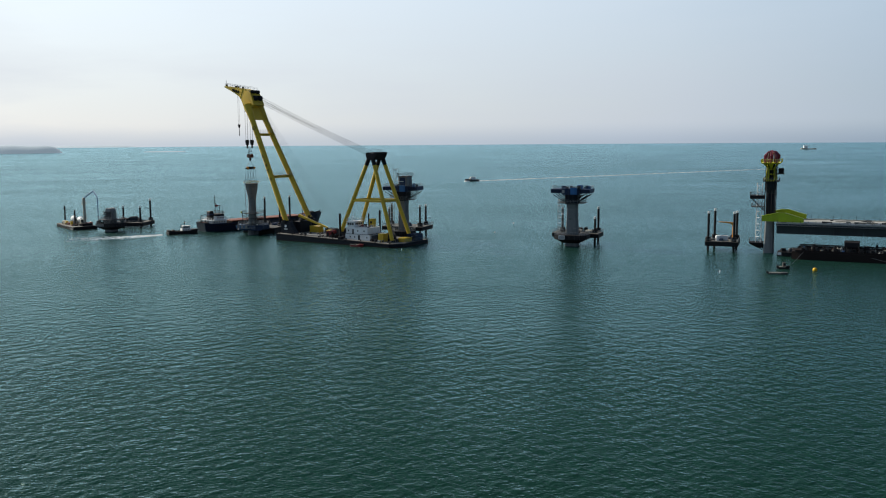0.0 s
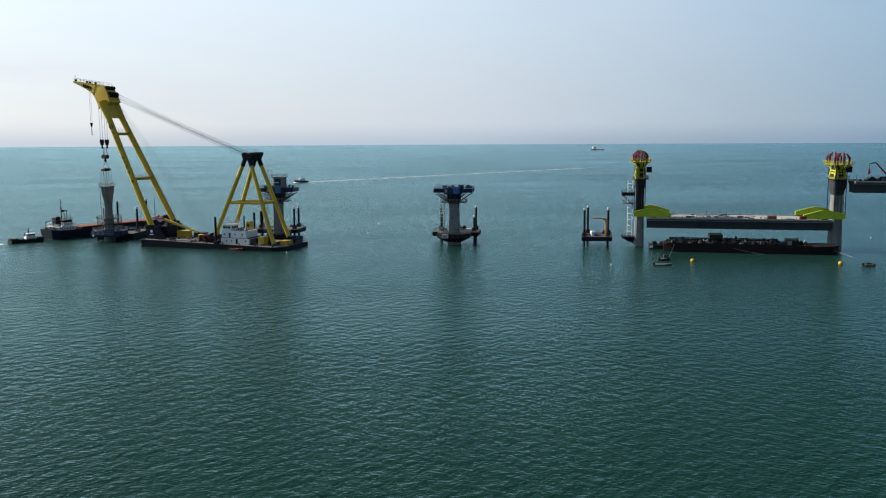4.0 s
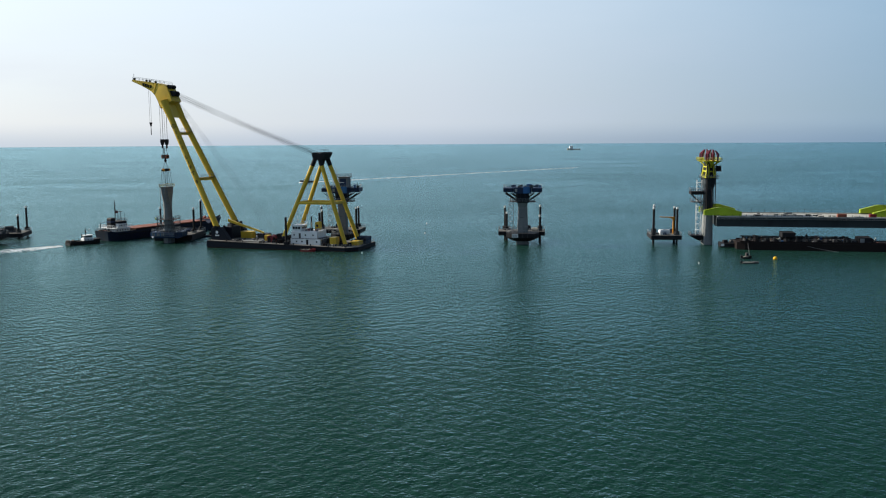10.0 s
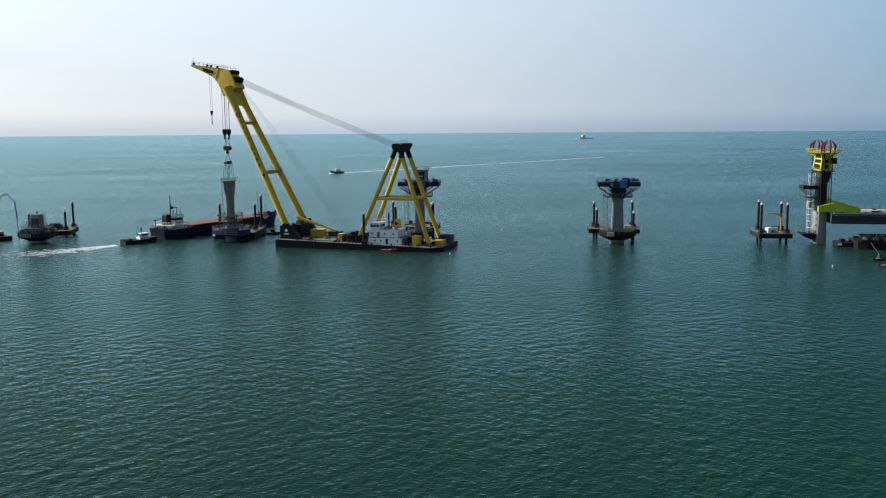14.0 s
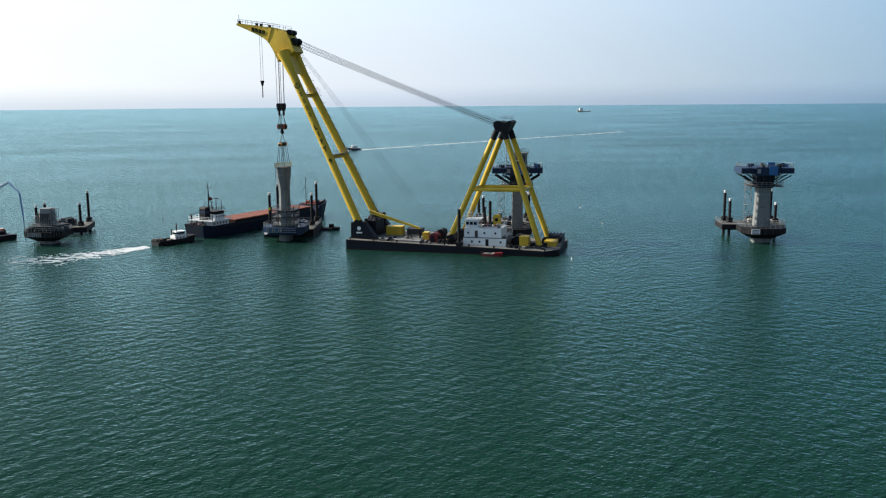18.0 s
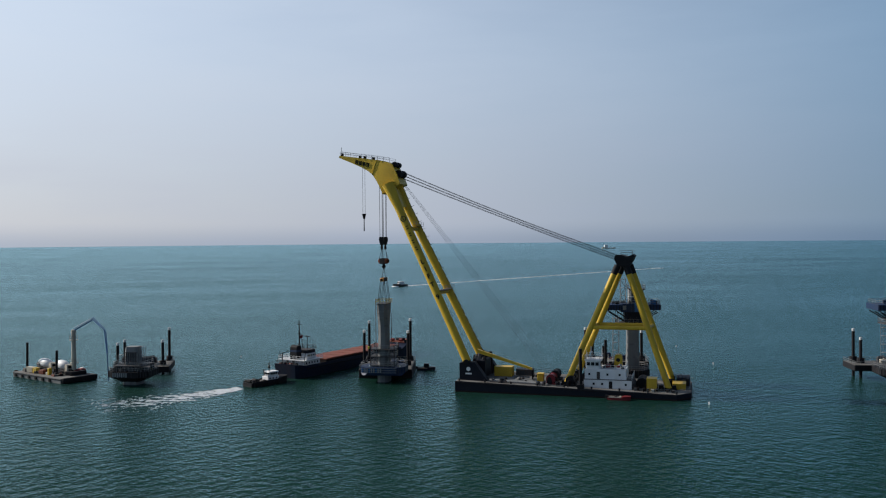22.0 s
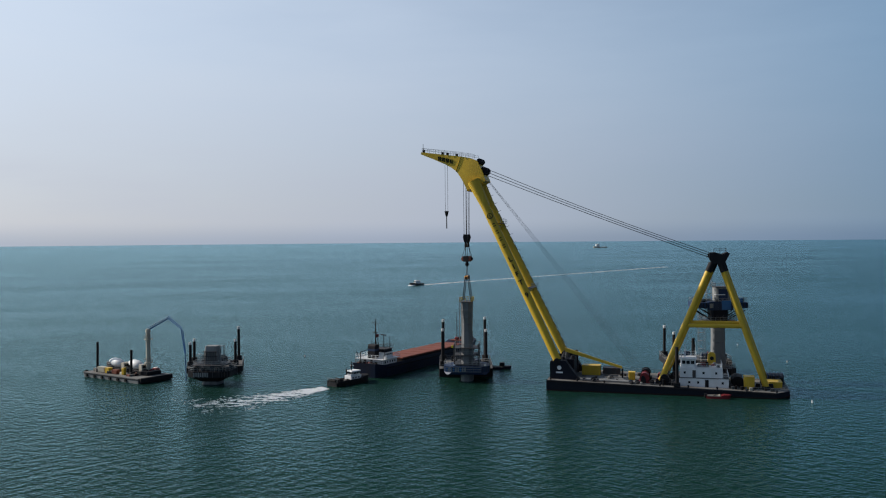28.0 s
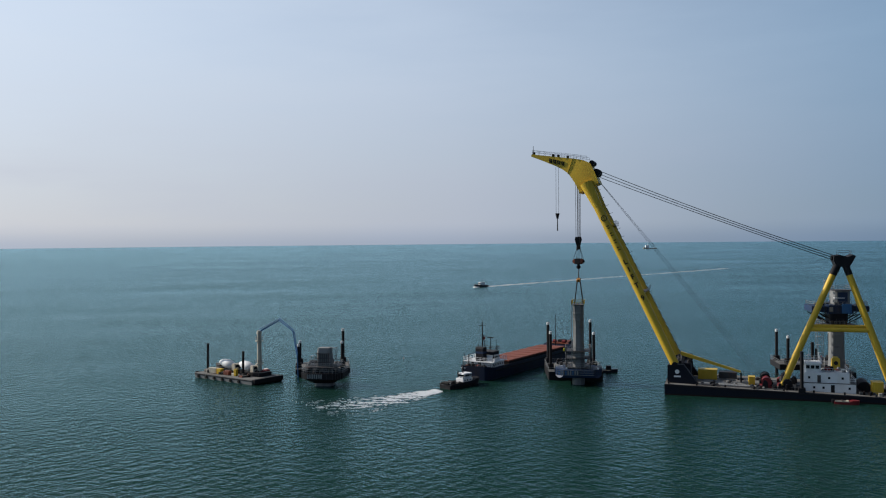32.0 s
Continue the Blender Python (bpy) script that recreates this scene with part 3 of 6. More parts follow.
# deck gear of the crane
for q in (5.0, 12.0):
    gear = part("crane_winch", T((24.4, q - 1.6, dz(24) + 1.5), (24.4, q + 1.6, dz(24) + 1.5), 1.05, n=18), JACK_RED if q < 6 else BLACK, crane, "drum winch on a steel frame", smooth=True)
    for e in (-1.75, 1.75):
        part("drum_flange", T((24.4, q + e - 0.1, dz(24) + 1.5), (24.4, q + e + 0.1, dz(24) + 1.5), 1.2, n=18), JACK_RED if q < 6 else BLACK, gear, smooth=True)
    part("winch_frame", B(22.9, 25.9, q - 1.9, q + 1.9, dz(24) + 0.03, dz(24) + 0.5), JACK_RED if q < 6 else BLACK, gear)
for q in (4.6, 9.0, 14.5):
    gear = part("crane_winch", T((29.3, q - 1.5, dz(29) + 1.4), (29.3, q + 1.5, dz(29) + 1.4), 1.1, n=18), BLACK, crane, "black drum winch", smooth=True)
    part("winch_frame", B(28.0, 30.8, q - 1.8, q + 1.8, dz(29) + 0.03, dz(29) + 0.5), BLACK, gear)
part("storm_winch", T((46.9, 6.5, 2.7), (46.9, 12.5, 2.7), 1.5, n=20), BLACK, crane, "large dark cable drum", smooth=True)
part("storage_arm", loft(bmesh.new(), [[(3.6, 9.6, 8.9), (3.6, 10.4, 8.9), (3.6, 10.4, 9.9), (3.6, 9.6, 9.9)], [(18.4, 9.7, 4.75), (18.4, 10.3, 4.75), (18.4, 10.3, 5.3), (18.4, 9.7, 5.3)]]), YELLOW, crane, "yellow folded boom arm resting on a post")
part("arm_post", B(18.3, 18.7, 9.8, 10.2, dz(18) + 0.03, 4.78), BLACK, crane)
part("winch_tower", B(3.0, 6.2, 7.6, 14.0, dz(4) + 0.03, 7.2, 0.15), NAVY, crane, "navy machinery block between the jib brackets")
for s, q, r in ((32.3, 0.55, 0.42), (36.4, 20.9, 0.42)):
    part("spud_pole", T((s, q, -1.0), (s, q, 11.9), r, n=14), BLACK, crane, "black mooring spud pole", smooth=True)
    part("spud_guide", B(s - 0.8, s + 0.8, q - 0.5, q + 1.0, dz(s) + 0.03, dz(s) + 1.1, 0.05), BLACK, crane)
for k in range(9):
    s = 1.0 + k * 6.8
    part("bollard", T((s, 0.7, dz(s) + 0.04), (s, 0.7, dz(s) + 0.65), 0.2, 0.26, n=10), BLACK, crane)
# worn pale plates, deck pipes, and gear round the hinge and on the house roof
for s0, s1, q0, q1 in ((9.2, 13.4, 2.2, 9.0), (13.5, 17.6, 2.2, 9.0), (9.2, 13.4, 9.1, 15.8), (17.8, 22.0, 4.0, 9.0)):
    part("deck_plate", loft(bmesh.new(), [[(s, q0, dz(s) + 0.054), (s, q1, dz(s) + 0.054), (s, q1, dz(s) + 0.075), (s, q0, dz(s) + 0.075)] for s in (s0, s1)]), TOWER_CONCRETE, crane, "pale worn steel deck plate")
for q in (1.3, 1.65):
    part("deck_pipe", T((9.0, q, dz(9) + 0.3), (28.0, q, dz(28) + 0.3), 0.09, n=8), GREY_STEEL, crane)
grng = random.Random(77)
for k in range(14):
    s0, q0, h = grng.uniform(2.6, 6.6), grng.uniform(4.8, 16.5), grng.uniform(0.5, 1.7)
    part("hinge_machinery", loft(bmesh.new(), [oct_ring(1.3, 1.1, 0.2, 7.2 if 7.6 < q0 < 14 and s0 < 6 else dz(s0) + 0.05, s0, q0), oct_ring(0.8, 0.7, 0.2, 7.2 + h, s0, q0)]), grng.choice([BLACK, BLACK, NAVY, GREY_STEEL]), crane)
for k in range(16):
    s0, q0, h = grng.uniform(22.6, 31.6), grng.uniform(3.2, 15.5), grng.uniform(0.7, 2.3)
    part("winch_gear", loft(bmesh.new(), [oct_ring(1.5, 1.2, 0.25, dz(s0) + 0.05, s0, q0), oct_ring(1.3, 1.0, 0.25, dz(s0) + h * 0.7, s0, q0), oct_ring(0.6, 0.6, 0.2, dz(s0) + h, s0, q0)]), grng.choice([BLACK, BLACK, HULL_BROWN, JACK_RED, GREY_STEEL]), crane)
for k in range(12):
    s0, q0, h = grng.uniform(37.6, 42.6), grng.uniform(4.2, 8.4), grng.uniform(0.4, 1.2)
    part("roof_gear", loft(bmesh.new(), [oct_ring(0.9, 0.8, 0.15, 6.5, s0, q0), oct_ring(0.7, 0.6, 0.2, 6.5 + h, s0, q0)]), grng.choice([WHITE, GREY_STEEL, BLACK, JACK_RED, GALV]), house)
for s0, q0, z in ((33.4, 4.2, 11.0), (36.5, 5.0, 10.6), (36.8, 8.6, 12.4), (38.2, 9.8, 9.6)):
    part("aerial", T((s0, q0, 6.6 if s0 > 37 else 8.7), (s0, q0, z), 0.05, n=5), WHITE, house)
for k in range(10):
    s0, q0, h = grng.uniform(47.5, 57.0), grng.uniform(4.5, 17.5), grng.uniform(0.6, 2.2)
    part("stern_machinery", loft(bmesh.new(), [oct_ring(1.4, 1.2, 0.2, dz(s0) + 0.05, s0, q0), oct_ring(1.0, 0.8, 0.2, dz(s0) + h, s0, q0)]), grng.choice([BLACK, BLACK, GREY_STEEL, HULL_BROWN]), crane)
# stairs on the back of the far jib leg
a, b = legs[18.1]
for f0 in range(22):
    p, q = a.lerp(b, f0 / 22), a.lerp(b, (f0 + 0.75) / 22)
    o = Vector((1.05, 0, 0.5))
    part("stair_flight", T(p + o, q + o, 0.09, n=4), GREY_STEEL, crane)
    part("stair_post", T(p + o, p + o * 1.75, 0.06, n=4), GREY_STEEL, crane)
for k in range(5):
    s0 = 54.6 + 0.9 * k
    part("stern_frame", B(s0, s0 + 0.12, 13.2, 18.6, dz(56) + 0.05, dz(56) + 2.6), FORM_BLUE, crane)
    part("stern_rung", B(s0, s0 + 1.0, 13.25, 13.4, dz(56) + 1.0 + 0.3 * k, dz(56) + 1.12 + 0.3 * k), GALV, crane)
rail(crane, [(48.5, 0.4, dz(48)), (55.3, 0.4, dz(55)), (58.4, 4.4, dz(58)), (58.4, 21.2, dz(58))], every=1.5, r=0.04)
rail(crane, [(9.0, 21.2, dz(9)), (30.0, 21.2, dz(30))], every=1.8, r=0.04)
for k in range(14):
    s0, q0 = random.uniform(44, 54.5), random.uniform(1.0, 3.0)
    part("deck_fitting", B(s0, s0 + random.uniform(0.3, 0.9), q0, q0 + 0.5, dz(s0) + 0.02, dz(s0) + random.uniform(0.4, 1.0), 0.04), random.choice([BLACK, GREY_STEEL, CREAM, HULL_BROWN]), crane)
for k in range(16):
    s0, q0 = random.uniform(25.5, 32), random.uniform(1.5, 3.2)
    part("deck_fitting", B(s0, s0 + random.uniform(0.3, 1.0), q0, q0 + 0.6, dz(s0) + 0.02, dz(s0) + random.uniform(0.5, 1.5), 0.05), random.choice([BLACK, BLACK, HULL_BROWN, GREY_STEEL]), crane)
# lettering along the jib
def words(text, parent, m, size, material, name="lettering"):
    cu = bpy.data.curves.new(name, "FONT")
    cu.body, cu.size, cu.align_x, cu.align_y, cu.extrude, cu.offset = text, size, "CENTER", "CENTER", 0.01, 0.035 * size
    tmp = bpy.data.objects.new(name, cu)
    scene.collection.objects.link(tmp)
    me = bpy.data.meshes.new_from_object(tmp.evaluated_get(bpy.context.evaluated_depsgraph_get()))
    bpy.data.objects.remove(tmp)
    me.materials.append(material)
    ob = new(name, me)
    ob.parent, ob.matrix_basis = parent, m
    return ob


# plain dark bars stand for the maker's marks
for k in (0, 0.4, 1, 1.4, 2, 2.4, 3, 3.4):
    part("mark_bar", B(-30.9 + 1.15 * k, -30.62 + 1.15 * k, QC - 1.55 - 0.11 * k, QC - 1.3 - 0.11 * k, 60.6 - 0.3 * k, 61.7 - 0.3 * k), INK, crane)
a, b = legs[3.5]
w = (b - a).normalized()
for f, n in ((0.795, 0), (0.745, 1), (0.705, 1), (0.665, 1), (0.625, 1), (0.549, "L"), (0.508, "I"), (0.467, "F"), (0.421, "T"), (0.352, "9")):
    p = a + (b - a) * f
    r = 1.08 + 0.07 * f
    if isinstance(n, str):
        out = Vector((0.2, -1, 0)).normalized()
        out = (out - out.dot(w) * w).normalized()
        m = Matrix((w.cross(out), w, out)).transposed().to_4x4()
        words(n, crane, Matrix.Translation(p + out * (r + 0.03)) @ m, 1.8, INK)
    elif n:
        out = Vector((0.2, -1, 0)).normalized()
        out = (out - out.dot(w) * w).normalized()
        sidew = w.cross(out)
        for h0, h1 in ((-0.45, -0.2), (0.2, 0.45)):
            bm = bmesh.new()
            rows = [[bm.verts.new(p + w * h + (out * math.cos(q) + sidew * math.sin(q)) * (r + 0.015)) for q in (-0.34, -0.17, 0, 0.17, 0.34)] for h in (h0, h1)]
            for k in range(4):
                bm.faces.new((rows[0][k], rows[0][k + 1], rows[1][k + 1], rows[1][k]))
            bmesh.ops.solidify(bm, geom=bm.faces[:], thickness=0.02)
            part("mark_bar", bm, INK, crane)
    else:
        out = Vector((0.2, -1, 0)).normalized()
        out = (out - out.dot(w) * w).normalized()
        em = part("emblem", T(p + out * (r - 0.2), p + out * (r + 0.03), 0.8, n=20), INK, crane, "round dark emblem with a yellow field")
        part("emblem_field", T(p + out * r, p + out * (r + 0.045), 0.6, n=20), YELLOW, em)
        part("emblem_bar", T(p + out * (r + 0.05) - w * 0.45, p + out * (r + 0.05) + w * 0.45, 0.09, n=6), INK, em)
part("emblem", T((3.0, 2.385, 5.6), (3.0, 2.42, 5.6), 0.55, n=18), WHITE_INK, crane, "round pale emblem")
part("mark_bar", B(2.2, 3.9, 2.38, 2.41, 4.2, 4.6), WHITE_INK, crane)


def frame_pt(s, q, z=0.0):
    """From the crane's own axes to the world."""
    return crane.matrix_world @ Vector((s, q, z))


# loose gear on the pontoon
def crate(name, s0, s1, q0, q1, h, material, label, category="container"):
    z = dz((s0 + s1) / 2) + 0.06
    p = frame_pt((s0 + s1) / 2, (q0 + q1) / 2, z - 0.02)
    th = thing(name, p.x, p.y, p.z, -18, label, category)
    a, b = (s1 - s0) / 2, (q1 - q0) / 2
    part("body", B(-a, a, -b, b, 0.0, h, 0.06), material, th)
    for k in range(max(2, int(2 * a / 0.6))):
        x = -a + 0.3 + k * 0.6
        if x < a - 0.2:
            part("rib", B(x, x + 0.22, -b - 0.05, -b + 0.02, 0.15, h - 0.15), material, th)
    part("lid", B(-a - 0.05, a + 0.05, -b - 0.05, b + 0.05, h, h + 0.1, 0.02), material, th)
    return th


crate("generator_box", 7.8, 12.6, 11.5, 14.5, 2.5, YELLOW, "yellow steel generator box on the pontoon deck", "generator")
crate("storage_box", 20.2, 21.8, 7.0, 9.0, 2.0, YELLOW, "small yellow storage box beside the winches", "box")
crate("storage_box", 48.2, 50.6, 3.2, 6.4, 3.0, YELLOW, "yellow steel cabinet standing near the stern", "box")
crate("storage_box", 54.2, 57.4, 7.6, 12.5, 1.4, YELLOW, "low yellow deck box at the pontoon stern", "box")
crate("equipment_rack", 55.0, 58.2, 14.0, 19.0, 2.0, GREY_STEEL, "grey steel equipment rack at the pontoon stern", "rack")
crate("workshop_container", 13.0, 17.5, 15.0, 18.0, 1.6, GREY_STEEL, "grey steel container low on the pontoon deck")
for k in range(26):
    s, q = random.uniform(9, 31), random.uniform(1.5, 19)
    sz = random.uniform(0.3, 0.9)
    p = frame_pt(s, q, dz(s) + 0.04)
    th = thing("deck_gear", p.x, p.y, p.z, random.uniform(0, 90), "dark coil and steel gear lying on the deck", "deck gear", "gear on the pontoon")
    part("gear_body", loft(bmesh.new(), [oct_ring(sz * 1.6, sz, 0.2 * sz, 0), oct_ring(sz * 1.5, sz * 0.9, 0.2 * sz, sz * 0.5), oct_ring(sz * 0.8, sz * 0.6, 0.15 * sz, sz * 0.8)]), random.choice([BLACK, GREY_STEEL, DECK]), th)


# ---- slings, spreaders and the pier shaft that hangs from the hooks ----
def spreader(z, ls, lq, h, rz, material, label):
    p = frame_pt(-23.3, QC, z)
    th = thing("spreader_beam", p.x, p.y, p.z, rz, label, "spreader beam")
    part("beam", loft(bmesh.new(), [oct_ring(ls, lq * 0.86, 0.12, -h / 2), oct_ring(ls, lq, 0.12, -h * 0.2), oct_ring(ls, lq, 0.12, h * 0.2), oct_ring(ls, lq * 0.86, 0.12, h / 2)]), material, th)
    for e in (-1, 1):
        part("end_pin", T((0, e * lq * 0.46, 0.0), (0, e * (lq / 2 + 0.35), 0.0), 0.3, n=10), BLACK, th)
        part("side_plate", B(e * ls / 2 - 0.06, e * ls / 2 + 0.06, -lq * 0.3, lq * 0.3, -h * 0.62, h * 0.62, 0.02), BLACK, th)
    return th


sp = spreader(33.5, 1.7, 2.7, 1.25, 62, HATCH_RED, "rust-red upper spreader block hung on wire slings")
for e in (-1, 1):
    part("sling", T((0, e * 0.5, 3.5), (0, e * 1.55, 0.1), 0.07, n=5), ROPE, sp)
    part("sling", T((0.3, e * 0.4, 3.5), (0.5, e * 0.75, 0.55), 0.06, n=5), ROPE, sp)
    part("sling", T((-0.3, e * 0.3, 3.5), (-0.5, e * 0.3, 0.55), 0.06, n=5), ROPE, sp)
part("lifting_eye", T((0, 0, -0.5), (0, 0, -1.3), 0.34, 0.42, n=10), BLACK, sp)
part("swivel_hook", T((0, 0, -1.3), (0, 0, -2.1), 0.62, 0.3, n=10), BLACK, sp)
part("hook_shackle", T((0, -0.5, -1.55), (0, 0.5, -1.55), 0.28, n=8), BLACK, sp)
sp2 = spreader(28.4, 0.9, 5.6, 0.9, -11, ORANGE, "orange-brown lower spreader beam above the shaft")
for e in (-1, 1):
    part("sling", T((0, e * 0.15, 3.2), (0, e * 2.3, 0.4), 0.08, n=5), ROPE, sp2)
    for ds in (-1, 1):
        part("sling", T((ds * 0.4, e * 2.5, -0.4), (ds * 1.15, e * 2.5, -6.4), 0.07, n=5), ROPE, sp2)
        part("sling", T((ds * 0.4, e * 1.1, -0.4), (ds * 1.15, e * 0.9, -6.4), 0.07, n=5), ROPE, sp2)


def shaft(name, x, y, rz, sections, label, material=None):
    """A chamfered concrete shaft: rows of height, width along the bridge, width across, chamfer."""
    th = thing(name, x, y, 0, rz, label, "bridge pier", "bridge piers")
    base = sections[0][0]
    for k, (a, b) in enumerate(zip(sections, sections[1:])):
        g = 0.0 if k == 0 else 0.02
        part("segment", loft(bmesh.new(), [oct_ring(a[1], a[2], a[3], a[0] + g), oct_ring(b[1], b[2], b[3], b[0] - 0.02)]), material or CONCRETE, th)
        part("joint", loft(bmesh.new(), [oct_ring(b[1] - 0.1, b[2] - 0.1, b[3], b[0] - 0.08), oct_ring(b[1] - 0.1, b[2] - 0.1, b[3], b[0] + 0.06)]), TOWER_CONCRETE, th)
        if k < len(sections) - 2:
            # slightly proud band just below the joint, in its own mottled tone
            part("stain_band", loft(bmesh.new(), [oct_ring(b[1] + 0.03, b[2] + 0.03, b[3], b[0] - 0.55), oct_ring(b[1] + 0.012, b[2] + 0.012, b[3], b[0] - 0.02)]), BAND_CONCRETE, th, "thin mottled concrete band at a joint")
    return th


BR = -8
P_SHAFT = frame_pt(-23.6, QC + 0.6)
pier_a = shaft("bridge_pier", P_SHAFT.x, P_SHAFT.y, -12, [(-1.0, 3.2, 5.0, 0.85), (3.0, 3.2, 4.6, 0.85), (6.5, 3.1, 3.6, 0.85), (10.0, 3.0, 3.1, 0.85), (13.5, 2.9, 3.0, 0.85), (15.8, 2.85, 3.5, 0.85), (18.0, 2.8, 4.8, 0.8), (19.8, 2.8, 5.8, 0.7), (21.6, 2.8, 6.1, 0.6)], "grey concrete pier shaft hanging from the crane")
part("top_frame", loft(bmesh.new(), [oct_ring(3.0, 6.2, 0.4, 21.6), oct_ring(3.0, 6.2, 0.4, 21.8)]), GREY_STEEL, pier_a)
rail(pier_a, [(-1.6, -3.2, 21.8), (1.6, -3.2, 21.8), (1.6, 3.2, 21.8), (-1.6, 3.2, 21.8)], closed=True, every=0.9, material=YELLOW, r=0.05)
for e in (-1.75, 1.75):
    part("guide_pole", T((e, -1.9, 5.0), (e, -2.4, 23.2) if e < 0 else (e, -1.9, 9.0), 0.09, n=6), GALV, pier_a)


# ---- jack-up platforms ----
def jackup(x, y, rz, x0, x1, y0, y1, z0, z1, legs, label, r=0.42, rails=True):
    """A deck on tubular legs; legs as rows of local x, y and top height."""
    th = thing("jackup_platform", x, y, 0, rz, label, "jack-up platform", "jack-up platforms")
    part("hull", B(x0, x1, y0, y1, z0, z1, 0.12), BLACK, th, "black steel pontoon body")
    part("deck_plating", B(x0 + 0.1, x1 - 0.1, y0 + 0.1, y1 - 0.1, z1, z1 + 0.05), DECK, th)
    for lx, ly, top in legs:
        part("leg", T((lx, ly, -3.0), (lx, ly, top - 0.7), r, n=14), BLACK, th, "black tubular leg", smooth=True)
        part("leg_top", T((lx, ly, top - 0.7), (lx, ly, top), r * 0.9, n=14), WHITE, th, "pale bare leg top", smooth=True)
        part("jack_housing", loft(bmesh.new(), [oct_ring(1.9, 1.9, 0.4, z1 + 0.04, lx, ly), oct_ring(1.7, 1.7, 0.4, z1 + 1.5, lx, ly)]), BLACK, th)
    if rails:
        rail(th, [(x0 + 0.1, y0 + 0.1, z1), (x1 - 0.1, y0 + 0.1, z1), (x1 - 0.1, y1 - 0.1, z1), (x0 + 0.1, y1 - 0.1, z1)], closed=True, every=1.5, r=0.045)
    return th


def clutter(n, x, y, rz, x0, x1, y0, y1, z, colours, label, group, big=1.4, low=0.4):
    for k in range(n):
        a, b, h = random.uniform(0.5, big), random.uniform(0.4, big), random.uniform(low, big)
        px, py = random.uniform(x0 + a, x1 - a), random.uniform(y0 + b, y1 - b)
        p = pose(x, y, 0, 0, 0, rz) @ Vector((px, py, z))
        th = thing("site_equipment", p.x, p.y, p.z, rz + random.choice((0, 0, 90, 12)), label, "equipment", group)
        m = random.choice(colours)
        part("body", loft(bmesh.new(), [oct_ring(a * 1.5, b * 1.5, 0.08, 0), oct_ring(a * 1.5, b * 1.5, 0.08, h * 0.8), oct_ring(a * 1.3, b * 1.3, 0.1, h)]), m, th)
        if k % 3 == 0:
            part("pipe", T((-a * 0.6, 0, h), (a * 0.6, 0, h + 0.3), 0.12, n=6), random.choice(colours), th)


def basket(parent, w, d, z0, z1, wb, db, material, banner=None):
    """The working basket round a pier's foot: a sloped soffit, a plated wall and rails."""
    bm = loft(bmesh.new(), [oct_ring(wb, db, 0.6, z0), oct_ring(w, d, 2.2, z1 - 1.6), oct_ring(w, d, 2.2, z1)])
    sk = part("basket", bm, material, parent, "dark plated working basket")
    rail(parent, [(p[0] * 0.985, p[1] * 0.985, z1) for p in oct_ring(w, d, 2.2, z1)], closed=True, every=1.2, r=0.045)
    for k in range(8):
        p, q = oct_ring(w + 0.06, d + 0.06, 2.2, 0)[k], oct_ring(w + 0.06, d + 0.06, 2.2, 0)[(k + 1) % 8]
        n = 4
        for i in range(n + 1):
            x, y = p[0] + (q[0] - p[0]) * i / n, p[1] + (q[1] - p[1]) * i / n
            part("rib", T((x, y, z1 - 1.6), (x, y, z1), 0.07, n=4), GREY_STEEL, sk)
    return sk


